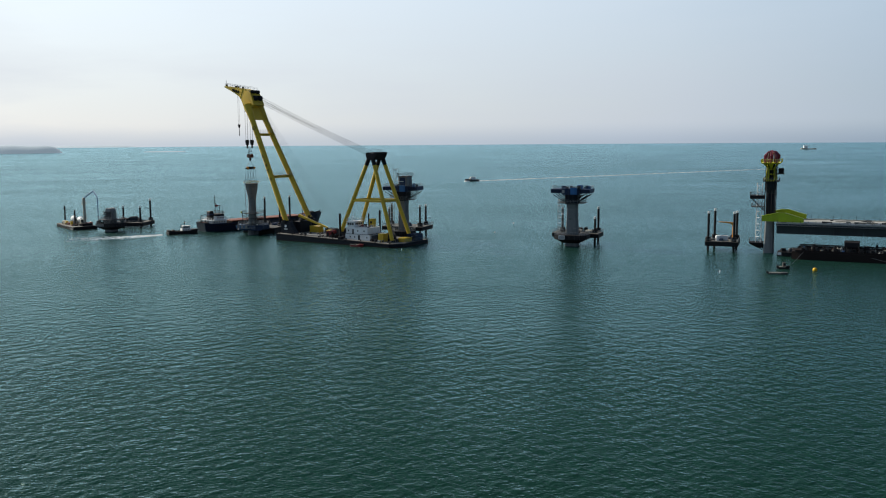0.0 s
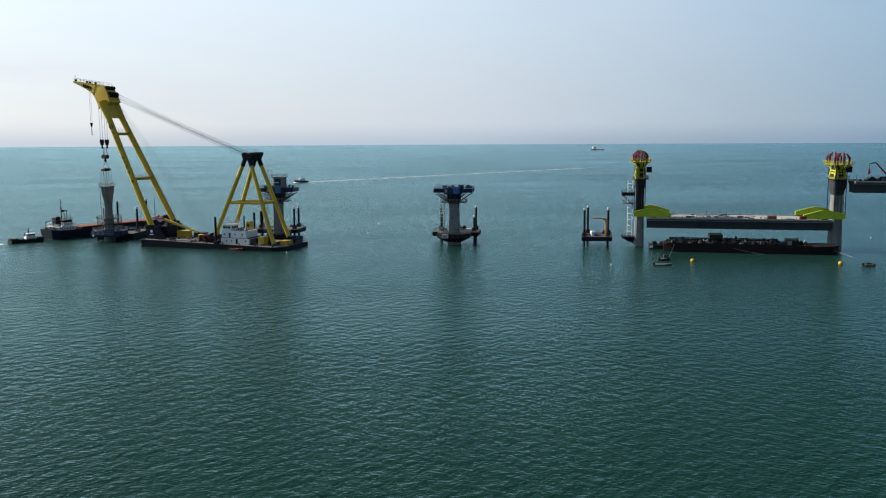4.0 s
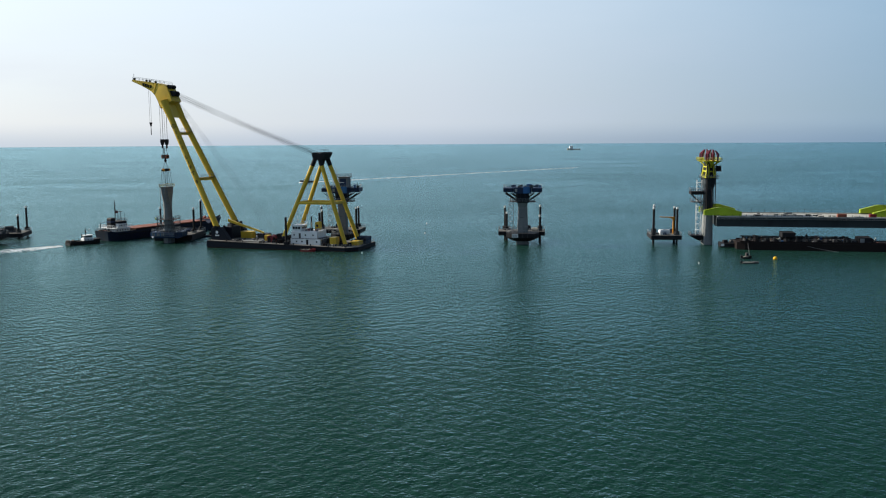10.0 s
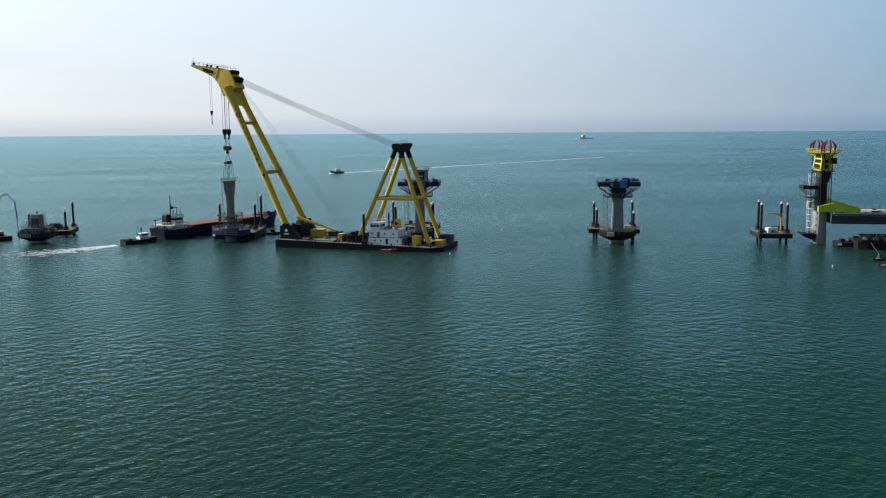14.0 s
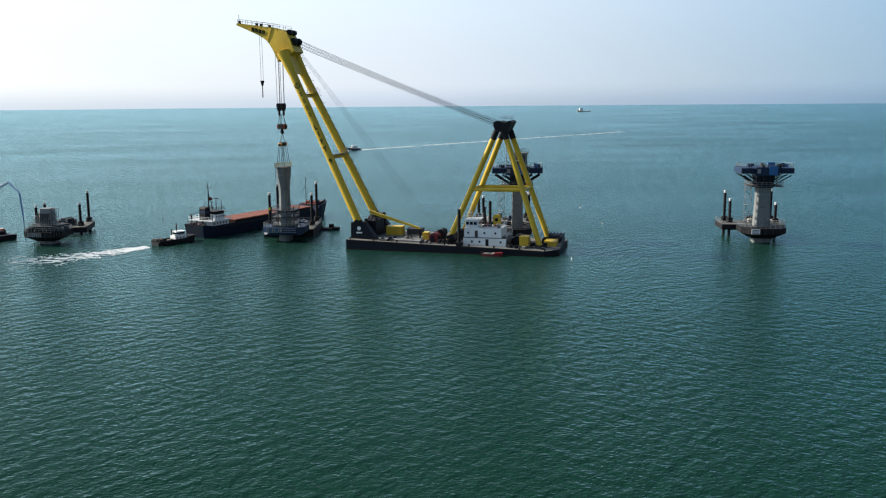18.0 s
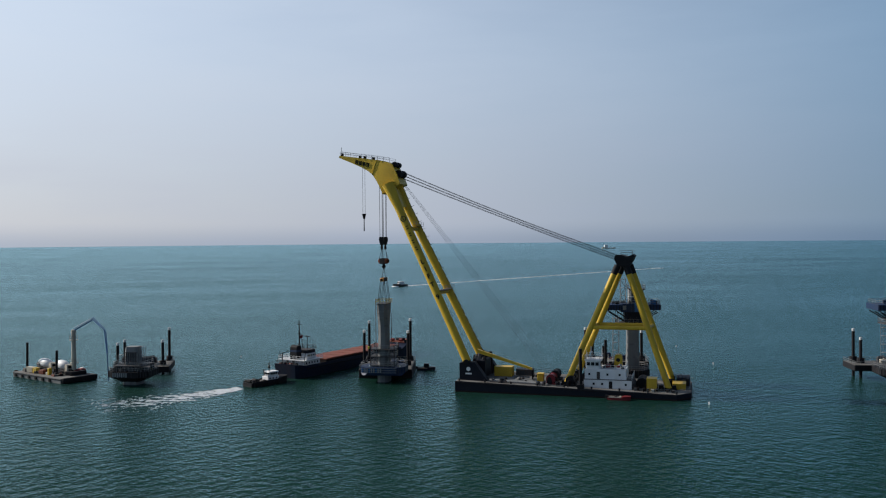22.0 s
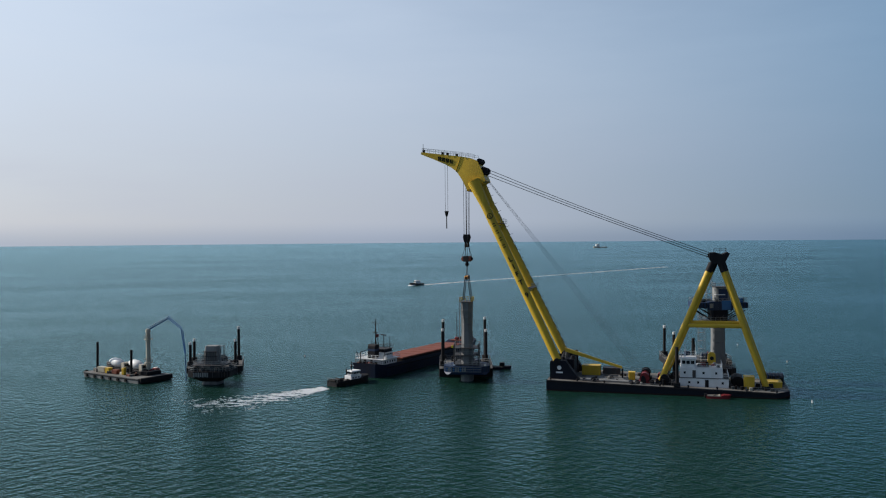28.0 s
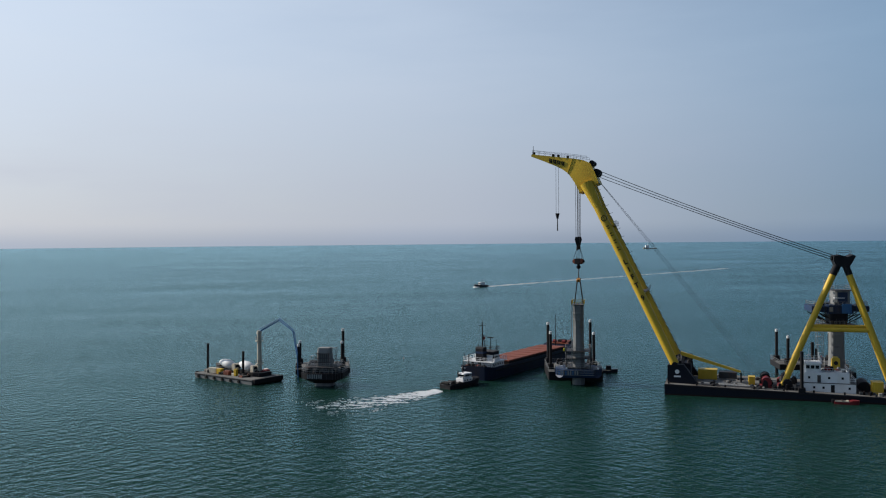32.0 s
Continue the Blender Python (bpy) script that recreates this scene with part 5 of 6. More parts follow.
low, RZ, LL = girder("bridge_span", (189.9, -2.2, 0), (251.2, -15.3, 0), 7.05, 10.7, 19.0, "long dark concrete bridge span lifted low over the water")
for x, l, y0, y1 in ((13.5, 6.5, -8.9, -7.6), (5.0, 2.0, -8.6, -7.9), (24.0, 7.0, -1.0, 1.2), (33.0, 3.5, -8.7, -7.8), (48.0, 3.0, -6.0, -4.0), (18.0, 12.0, 4.0, 5.0)):
    part("deck_strip", B(x, x + l, y0, y1, 10.83, 10.93), BLACK, low, "dark sheeting on the deck")
for k in range(22):
    x, y = random.uniform(14, 48), random.uniform(-8.2, 7.5)
    part("timber_pack", B(x, x + random.uniform(0.5, 2.2), y, y + random.uniform(0.3, 0.8), 10.83, 10.83 + random.uniform(0.15, 0.6), 0.02), random.choice([GREY_STEEL, GREY_STEEL, BLACK, CREAM, CONCRETE]), low)
part("deck_box", B(41.5, 44.5, -8.4, -6.6, 10.83, 12.1, 0.05), HATCH_RED, low, "brown timber box")
part("deck_box", B(52.2, 54.4, -8.6, -6.8, 10.83, 12.2, 0.05), JACK_RED, low, "red hydraulic unit")


def lifting_beam(x, y, z, rz, L, sense):
    th = thing("lifting_beam", x, y, z, rz, "lime green steel lifting beam resting across span and pier", "lifting beam", "lifting beams")
    prof = [(0, 0.1), (0, 1.9), (L * 0.38, 3.1), (L * 0.55, 3.1), (L, 1.4), (L, 0.0), (L * 0.6, 0.0), (L * 0.3, 0.1)]
    if sense < 0:
        prof = [(L - p, q) for p, q in prof]
    part("beam", prism(bmesh.new(), prof, -0.8, 0.8), LIME, th)
    part("top_flange", prism(bmesh.new(), [(p, q) for p, q in sorted(prof) if q > 1.3] + [(p, q - 0.12) for p, q in sorted(prof)[::-1] if q > 1.3], -1.0, 1.0), LIME, th)
    for k in range(1, 6):
        for e in (-0.88, 0.82):
            part("stiffener", B(L * k / 6 - 0.08, L * k / 6 + 0.08, e, e + 0.06, 0.15, 1.35), LIME, th)
    part("bearing", B(L * 0.45, L * 0.6, -0.7, 0.7, -0.35, 0.02), BLACK, th)
    return th


for off in (-4.6, 11.6):
    c, s_ = math.cos(radians(RZ)), math.sin(radians(RZ))
    lifting_beam(189.2 - 4.6 * c - off * s_, -5.3 - 4.6 * s_ + off * c, 11.2, RZ, 13.2, 1)
    lifting_beam(250.6 - 9.4 * c - off * s_, -18.4 - 9.4 * s_ + off * c, 11.2, RZ, 13.6, -1)

high, RH, LHI = girder("bridge_span", (257.0, -20.2, 0), (352.0, -43.0, 0), 20.4, 24.2, 13.0, "dark concrete bridge span already at full height")
for k, (x, m) in enumerate(((6, NAVY), (9.2, NAVY), (13.5, BLACK), (17.5, GREY_STEEL), (21.5, BLACK), (26.0, CREAM))):
    p = high.matrix_world @ Vector((x, -2.5 + (k % 2), 24.33))
    th = thing("site_vehicle", p.x, p.y, p.z, RH, "dark parked site vehicle on the raised deck", "vehicle", "vehicles on the raised deck")
    part("body", loft(bmesh.new(), [oct_ring(2.6, 1.7, 0.2, 0.35), oct_ring(2.6, 1.7, 0.2, 1.0), oct_ring(2.4, 1.6, 0.3, 1.15)]), m, th)
    part("cab", loft(bmesh.new(), [oct_ring(1.6, 1.5, 0.2, 1.1), oct_ring(1.2, 1.3, 0.2, 1.75)]), GLASS, th)
    for a in (-0.85, 0.85):
        for e in (-0.8, 0.8):
            part("wheel", T((a, e - 0.1, 0.35), (a, e + 0.1, 0.35), 0.35, n=12), RUBBER, th)
p = high.matrix_world @ Vector((12.0, 1.5, 24.33))
kn = thing("loader_crane", p.x, p.y, p.z, RH, "dark knuckle-boom loader crane on the raised deck", "loader crane")
part("carrier", B(-3.0, 4.2, -1.2, 1.2, 0.5, 1.6, 0.1), BLACK, kn)
part("cab", B(2.4, 4.2, -1.15, 1.15, 1.6, 3.0, 0.15), NAVY, kn)
for a in (-2.2, -0.9, 3.2):
    for e in (-1.2, 1.2):
        part("wheel", T((a, e - 0.15, 0.5), (a, e + 0.15, 0.5), 0.5, n=12), RUBBER, kn)
part("boom", T((0, 0, 1.6), (-4.2, 0, 6.4), 0.3, 0.2, n=8), JACK_RED, kn)
part("jib", T((-4.2, 0, 6.4), (-6.2, 0, 5.9), 0.2, 0.15, n=8), NAVY, kn)
part("hook_line", T((-6.2, 0, 5.9), (-6.2, 0, 4.0), 0.06, n=5), ROPE, kn)
part("grab", T((-6.2, 0, 4.0), (-6.2, 0, 2.4), 0.35, 0.5, n=8), JACK_RED, kn)
clutter(46, high.matrix_world.translation.x, high.matrix_world.translation.y, RH, 0.6, 34, -5.9, 5.6, 24.33, [NAVY, PUMP_BLUE, GREY_STEEL, BLACK, CREAM, WHITE, TOWER_YELLOW, CONCRETE], "mixed site equipment stored on the raised deck", "equipment on the raised deck", 1.1, 0.3)
for x in (19.5, 23.0, 27.5):
    p = high.matrix_world @ Vector((x, -0.6, 24.33))
    th = thing("site_container", p.x, p.y, p.z, RH, "blue steel container with a pale roof on the raised deck", "container", "containers on the raised deck")
    part("body", B(-1.3, 1.3, -1.1, 1.1, 0.12, 2.2, 0.05), PUMP_BLUE, th)
    part("roof", B(-1.36, 1.36, -1.16, 1.16, 2.2, 2.32, 0.03), CREAM, th)
    part("door", B(-0.9, 0.0, -1.14, -1.09, 0.25, 2.0), GREY_STEEL, th)
    for e in (-1, 1):
        part("skid", B(-1.2, 1.2, e * 0.8 - 0.1, e * 0.8 + 0.1, 0.0, 0.12), BLACK, th)
p = high.matrix_world @ Vector((13.6, -3.9, 0))
cr = thing("inspection_cradle", p.x, p.y, 20.4, RH, "small blue work cradle hanging under the raised span", "work cradle")
part("cradle_floor", B(-2.0, 2.0, 0.4, 2.4, -2.6, -2.45), PUMP_BLUE, cr)
for e in (-1.9, 1.9):
    for f in (0.5, 2.3):
        part("hanger", T((e, f, -2.5), (e * 0.6, f, 0.06), 0.07, n=5), PUMP_BLUE, cr)
rail(cr, [(-2, 0.45, -2.45), (2, 0.45, -2.45), (2, 2.35, -2.45), (-2, 2.35, -2.45)], closed=True, every=0.8, r=0.05, material=PUMP_BLUE)
part("cradle_motor", B(-0.6, 0.8, 0.8, 1.8, -2.45, -1.6, 0.08), BLACK, cr)
# pier that carries the far end of the raised span
pier_e = shaft("bridge_pier", 345.0, -41.3, -13, [(-1.0, 4.6, 5.0, 0.6), (7.0, 4.4, 4.8, 0.6), (14.0, 4.2, 4.6, 0.6), (20.4, 5.0, 7.0, 0.4)], "plain concrete pier under the raised span's far end")


# ---- vessels ----
def ship_hull(name, parent, L, W, bow, z_deck, z_bow, z_stern, material, label="", taper=0.18, draft=0.8, flare=0.15):
    """A hull along +x from the stern at 0 to the bow at L."""
    rings = []
    n = 22
    for k in range(n + 1):
        f = k / n
        x = L * f
        w = W / 2
        if f < taper:
            w *= 0.86 + 0.14 * (f / taper)
        if x > L - bow:
            g = (x - (L - bow)) / bow
            w *= max(0.03, math.sqrt(max(0.0, 1 - g ** 2.1)))
        z = z_deck
        if x > L - bow * 1.3:
            z = z_deck + (z_bow - z_deck) * min(1, (x - (L - bow * 1.3)) / (bow * 0.5))
        if f < 0.2:
            z = max(z, z_stern)
        wl = w * (1 - flare) if x > L - bow else w * 0.97
        xl = x - (0.08 * bow * max(0, (x - (L - bow)) / bow))
        rings.append([(xl, -wl, -draft), (xl, wl, -draft), (x, w, z), (x, -w, z)])
    return part(name, loft(bmesh.new(), rings), material, parent, label)


SH = 57.5                                # the ship lies deep laden, bow away from the open water
ship = thing("cargo_ship", -53.0, 16.9, -0.55, SH, "dark blue coastal cargo ship with a closed red hatch", "cargo ship")
SL = 75.6
bm = bmesh.new()
rings = []
for f in (0.0, 0.012, 0.035, 0.07, 0.12, 0.2, 0.4, 0.6, 0.8, 0.87, 0.92, 0.96, 0.985, 1.0):
    g = max(0.0, (f - 0.84) / 0.16)
    w = 5.2 * min(1.0, 0.74 + 0.26 * math.sqrt(min(1.0, f / 0.06))) * max(0.04, 1 - g ** 2.2)
    z = 3.4 + 1.2 * max(0.0, 1 - f / 0.16) ** 1.5 + 1.6 * min(1.0, max(0.0, (f - 0.82) / 0.05)) + 0.4 * g
    x = 9.8 + (SL - 9.8) * f
    xl = x + (0.8 * (1 - f / 0.07) if f < 0.07 else -2.6 * g)
    rings.append([(xl, -w * 0.88, -0.7), (xl, w * 0.88, -0.7), (x, w, z), (x, -w, z)])
part("hull", loft(bm, rings), HULL_BLUE, ship, "dark blue steel hull with a rounded stern")
part("rubbing_strake", B(SL * 0.18, SL * 0.84, -5.32, -5.16, 3.0, 3.25), BLACK, ship)
part("main_deck", B(12.0, SL - 12.5, -4.6, 4.6, 3.4, 3.46), DECK, ship)
for e in (-1, 1):
    part("bulwark", B(14.0, SL - 13.5, e * 5.12 - 0.06, e * 5.12 + 0.06, 3.4, 4.1), HULL_BLUE, ship)
part("hatch_coaming", B(23.4, SL - 13.6, -4.3, 4.3, 3.46, 4.5, 0.05), HULL_BROWN, ship, "dark red hatch coaming")
n = 15
for k in range(n):
    x0, x1 = 23.2 + (SL - 36.6) * k / n, 23.2 + (SL - 36.6) * (k + 1) / n
    part("hatch_cover", B(x0 + 0.08, x1 - 0.08, -4.45, 4.45, 4.5, 4.85 + 0.06 * (k % 2), 0.06), HATCH_RED, ship, "weathered red hatch cover")
part("forecastle_deck", loft(bmesh.new(), [[(x, -w, z), (x, w, z), (x, w, z + 0.05), (x, -w, z + 0.05)] for x, w, z in ((SL - 9.6, 3.9, 5.05), (SL - 6.0, 3.1, 5.2), (SL - 2.6, 1.5, 5.35))]), HATCH_RED, ship)
part("forecastle_bulwark", loft(bmesh.new(), [[(x, -w - 0.06, z), (x, -w + 0.06, z), (x, -w + 0.06, z + 0.8), (x, -w - 0.06, z + 0.8)] for x, w, z in ((SL - 10, 4.1, 5.0), (SL - 6.0, 3.3, 5.15), (SL - 1.0, 0.5, 5.45))]), BLACK, ship)
part("windlass", B(SL - 7.0, SL - 5.2, -1.4, 1.4, 5.2, 6.1, 0.15), BLACK, ship)
for e in (-1.7, 1.7):
    part("anchor_winch", T((SL - 8.4, e - 0.6, 5.7), (SL - 8.4, e + 0.6, 5.7), 0.5, n=12), JACK_RED, ship)
part("fore_mast", T((SL - 11.4, 0, 3.4), (SL - 11.4, 0, 14.9), 0.16, 0.09, n=8), BLACK, ship)
ah = part("accommodation", B(13.6, 20.6, -4.2, 4.2, 3.46, 5.35, 0.08), WHITE, ship, "white accommodation block")
part("bridge_deck", B(12.6, 21.2, -4.9, 4.9, 5.35, 5.5), WHITE, ah)
part("upper_house", B(16.0, 20.2, -3.0, 3.0, 5.5, 7.0, 0.08), WHITE, ah)
part("wheelhouse_band", B(16.6, 20.3, -2.7, 2.7, 7.0, 7.9, 0.06), NAVY, ah, "dark wheelhouse window band")
part("wheelhouse_roof", B(16.3, 20.6, -3.0, 3.0, 7.9, 8.04, 0.03), GREY_STEEL, ah)
for k in range(5):
    part("window", B(16.4 + k * 0.78, 16.85 + k * 0.78, -3.06, -2.98, 6.1, 6.65), GLASS, ah)
    part("window", B(14.2 + k * 1.25, 14.65 + k * 1.25, -4.26, -4.18, 4.3, 4.85), GLASS, ah)
part("door", B(13.54, 13.62, -0.5, 0.4, 3.5, 5.2), BLACK, ah)
part("door", B(13.54, 13.62, 1.8, 2.6, 3.5, 5.2), BLACK, ah)
rail(ah, [(12.7, -4.8, 5.5), (21.1, -4.8, 5.5), (21.1, 4.8, 5.5), (12.7, 4.8, 5.5)], closed=True, every=1.3, material=WHITE, r=0.05)
rail(ah, [(16.4, -2.9, 8.04), (20.5, -2.9, 8.04), (20.5, 2.9, 8.04), (16.4, 2.9, 8.04)], closed=True, every=1.2, material=GREY_STEEL, r=0.05)
for e in (-1, 1):
    part("boat_davit", T((13.4, e * 4.3, 5.5), (13.2, e * 4.9, 7.6), 0.1, n=6), BLACK, ah)
    part("life_raft", T((14.2, e * 4.2, 5.9), (15.4, e * 4.2, 5.9), 0.32, n=10), WHITE, ah)
part("funnel", prism(bmesh.new(), [(13.7, 5.5), (13.8, 9.0), (14.2, 9.4), (15.6, 9.4), (15.9, 9.0), (15.9, 5.5)], -1.1, 1.3), BLACK, ship, "black funnel casing")
part("funnel_band", B(13.72, 15.94, -1.13, 1.33, 7.6, 8.2), FORM_BLUE, ship)
part("main_mast", T((18.2, 1.6, 5.5), (18.2, 1.6, 16.4), 0.26, 0.12, n=8), BLACK, ship)
for z, h in ((15.2, 1.3), (12.4, 0.9)):
    part("yard", T((18.2, 1.6 - h, z), (18.2, 1.6 + h, z), 0.08, n=6), BLACK, ship)
part("mast_stay", T((18.2, 1.6, 13.6), (20.0, 1.6, 8.0), 0.07, n=5), BLACK, ship)
part("radar_post", T((19.2, -0.6, 8.0), (19.2, -0.6, 11.6), 0.12, n=6), BLACK, ship)
part("radar", B(19.0, 19.3, -1.6, 0.4, 11.6, 11.85), BLACK, ship)
part("flag", B(18.3, 19.8, 1.58, 1.62, 11.0, 11.9), JACK_RED, ship, "small red ensign")
for x, y, h in ((19.6, -2.4, 11.4), (19.8, 1.8, 10.6), (17.0, 2.2, 10.2)):
    part("aerial", T((x, y, 8.0), (x, y, h), 0.07, n=5), BLACK, ship)
srng = random.Random(12)
for k in range(26):
    x, y, a, h = srng.uniform(10.8, 13.0), srng.uniform(-2.9, 2.9), srng.uniform(0.25, 0.65), srng.uniform(0.5, 1.6)
    part("stern_gear", loft(bmesh.new(), [oct_ring(a * 2, a * 1.6, 0.1, 3.5, x, y), oct_ring(a * 2, a * 1.6, 0.1, 3.5 + h * 0.8, x, y), oct_ring(a * 1.4, a, 0.1, 3.5 + h, x, y)]), srng.choice([JACK_RED, HATCH_RED, BLACK, WHITE, BLACK, HULL_BROWN, GREY_STEEL]), ship)
part("stern_crane", T((11.4, 2.2, 3.5), (11.4, 2.2, 7.6), 0.14, n=8), BLACK, ship)
part("stern_crane_arm", T((11.4, 2.2, 7.4), (13.4, 1.4, 8.0), 0.1, n=6), BLACK, ship)
rail(ship, [(14.4, -4.5, 3.6), (12.4, -4.3, 4.0), (10.2, -3.3, 4.55), (10.2, 3.3, 4.55), (12.4, 4.3, 4.0), (14.4, 4.5, 3.6)], every=1.2, r=0.05)

tug = thing("tug_boat", -55.6, 11.1, -0.2, 48, "dark tug with a pale wheelhouse pushing the ship's stern", "tug boat")
ship_hull("hull", tug, 13.4, 4.3, 3.6, 1.2, 2.0, 1.1, BLACK, "dark blue hull with a black fender")
part("tug_deck", B(0.4, 10.4, -1.85, 1.85, 1.2, 1.26), DECK, tug)
part("gunwale", B(0.2, 9.8, -2.16, -1.94, 1.2, 1.55), BLACK, tug)
th = part("deckhouse", B(4.0, 7.9, -1.35, 1.35, 1.26, 2.3, 0.1), WHITE, tug, "off-white deckhouse")
part("wheelhouse", loft(bmesh.new(), [oct_ring(3.1, 2.5, 0.3, 2.3, 6.1), oct_ring(3.2, 2.6, 0.3, 2.75, 6.1)]), WHITE, th, "white wheelhouse with dark windows")
part("window_band", loft(bmesh.new(), [oct_ring(3.0, 2.4, 0.3, 2.75, 6.1), oct_ring(3.0, 2.4, 0.3, 3.35, 6.1)]), GLASS, th, "dark wheelhouse windows")
for k in range(5):
    for e in (-1.2, 1.14):
        part("window_post", B(4.75 + k * 0.64, 4.87 + k * 0.64, e, e + 0.07, 2.75, 3.35), WHITE, th)
part("wheelhouse_roof", loft(bmesh.new(), [oct_ring(3.6, 2.8, 0.3, 3.35, 6.1), oct_ring(3.3, 2.6, 0.3, 3.6, 6.1)]), WHITE, th)
for k in range(3):
    part("window", B(4.4 + k * 1.1, 4.8 + k * 1.1, -1.41, -1.33, 1.6, 2.0), GLASS, th)
part("exhaust", T((4.2, 0.7, 2.5), (4.1, 0.7, 4.2), 0.18, n=8), BLACK, tug)
part("mast", T((5.4, 0, 3.6), (5.4, 0, 6.3), 0.14, 0.08, n=6), BLACK, tug)
part("mast_head", T((5.4, 0, 4.4), (5.4, 0, 5.3), 0.3, 0.2, n=8), BLACK, tug)
part("mast_yard", T((5.4, -0.7, 5.7), (5.4, 0.7, 5.7), 0.05, n=5), BLACK, tug)
part("radar", B(5.5, 5.7, -0.7, 0.7, 4.9, 5.05), WHITE, tug)
part("stern_roller", T((0.3, -1.2, 1.7), (0.3, 1.2, 1.7), 0.35, n=10), RUBBER, tug)
for x, y in ((1.2, -1.3), (1.3, 1.1), (2.9, -1.2), (3.2, 1.2)):
    part("bitts", T((x, y, 1.2), (x, y, 2.0), 0.28, n=8), BLACK, tug)
part("towing_winch", T((2.4, -0.8, 1.7), (2.4, 0.8, 1.7), 0.45, n=12), BLACK, tug)
part("life_raft", T((4.0, -0.9, 2.55), (4.6, -0.9, 2.55), 0.25, n=10), WHITE, tug)
rail(tug, [(0.3, -1.8, 1.2), (0.3, 1.8, 1.2)], every=0.8, r=0.04)
part("gunwale", B(0.2, 9.8, 1.94, 2.16, 1.2, 1.55), BLACK, tug)
part("bow_fender", T((12.6, -0.9, 1.5), (12.6, 0.9, 1.5), 0.45, n=10), RUBBER, tug)
for k in range(8):
    part("fender_tyre", T((1.0 + k * 1.2, -2.1, 0.65), (1.0 + k * 1.2, -2.36, 0.65), 0.36, n=12), RUBBER, tug)
for k in tug.children:                   # house, mast and funnel stand well forward
    if k.name.split(".")[0] in ("deckhouse", "exhaust", "mast", "mast_head", "mast_yard", "radar", "life_raft"):
        k.location.x += 2.0
deck_rng = random.Random(31)
for k in range(9):
    x, y, h = deck_rng.uniform(0.8, 5.2), deck_rng.uniform(-1.5, 1.5), deck_rng.uniform(0.3, 0.9)
    part("deck_gear", loft(bmesh.new(), [oct_ring(0.7, 0.6, 0.12, 1.24, x, y), oct_ring(0.5, 0.4, 0.1, 1.24 + h, x, y)]), deck_rng.choice([BLACK, GREY_STEEL, CREAM, RUBBER, HULL_BROWN]), tug)


def small_boat(name, x, y, rz, L, W, hull_m, top_m, label, cab=True, category="work boat", deck=0.6):
    th = thing(name, x, y, 0, rz, label, category, "small work boats")
    ship_hull("hull", th, L, W, L * 0.35, deck, deck * 1.6, deck, hull_m, draft=0.3)
    part("deck", B(0.3, L * 0.62, -W * 0.38, W * 0.38, deck, deck + 0.04), DECK, th)
    if cab:
        c = part("cabin", loft(bmesh.new(), [oct_ring(L * 0.3, W * 0.6, 0.15, deck + 0.04, L * 0.5), oct_ring(L * 0.26, W * 0.55, 0.15, 1.9, L * 0.5)]), top_m, th)
        part("window", B(L * 0.40, L * 0.60, -W * 0.31, W * 0.31, 1.25, 1.65), GLASS, c)
    part("outboard", B(-0.5, 0.2, -0.3, 0.3, 0.1, deck + 0.45, 0.08), BLACK, th)
    for e in (-1, 1):
        part("gunwale", B(0.1, L * 0.62, e * W * 0.46 - 0.06, e * W * 0.46 + 0.06, deck + 0.003, deck + 0.12), CREAM, th)
    return th


d = frame_pt(39.2, -1.6)
db = small_boat("dinghy", d.x, d.y, -18, 5.6, 2.0, JACK_RED, GREY_STEEL, "small dark red dinghy moored alongside the pontoon", False, "dinghy")
for k in range(3):
    part("thwart", B(1.6 + k * 1.2, 1.95 + k * 1.2, -0.9, 0.9, 0.64, 0.85), [GREY_STEEL, CREAM, BLACK][k], db)
small_boat("work_boat", -9.8, 38.4, -10, 5.6, 2.3, HULL_BLUE, NAVY, "dark work boat beside the jack-up platform")
small_boat("work_boat", 17.5, 27.0, 160, 7.2, 2.6, NAVY, GREY_STEEL, "dark work boat behind the crane pontoon")
small_boat("work_boat", 180.6, -55.6, 2, 5.6, 1.7, GREY_STEEL, GREY_STEEL, "low grey open boat on the water", False, deck=0.32)
small_boat("work_boat", 184.8, -44.6, 5, 3.4, 1.5, BLACK, GREY_STEEL, "little grey boat tied to a mooring")
rf = small_boat("work_raft", 244.5, -58.4, -6, 3.6, 1.9, GREY_STEEL, GREY_STEEL, "small grey work raft near a yellow buoy", False, "raft", 0.4)
part("raft_box", B(0.8, 2.2, -0.6, 0.6, 0.44, 0.95, 0.04), BLACK, rf)


def buoy(x, y, r, material, label, tall=False):
    th = thing("buoy", x, y, 0, 0, label, "buoy", "mooring buoys")
    bm = bmesh.new()
    if tall:
        tube(bm, (0, 0, -0.4), (0, 0, 0.6), r, r * 0.6, n=10)
    else:
        bmesh.ops.create_uvsphere(bm, u_segments=16, v_segments=10, radius=r, matrix=Matrix.Translation((0, 0, r * 0.45)))
    part("float", bm, material, th, smooth=True)
    part("ring", T((0, 0, (0.6 if tall else r * 1.4)), (0, 0, (0.7 if tall else r * 1.4 + 0.35)), 0.12, n=8), BLACK, th)


buoy(194.8, -47.2, 0.68, BUOY_YELLOW, "round yellow mooring buoy floating near the span")
buoy(238.9, -55.0, 0.68, BUOY_YELLOW, "round yellow mooring buoy with a pale side")
for x, y in ((167.1, -55.2), (282.9, 17.1), (59.0, -21.8), (81.7, 41.9), (83.0, 85.0), (-69.5, 71.0)):
    buoy(x, y, 0.17, WHITE, "small white marker buoy on open water", True)

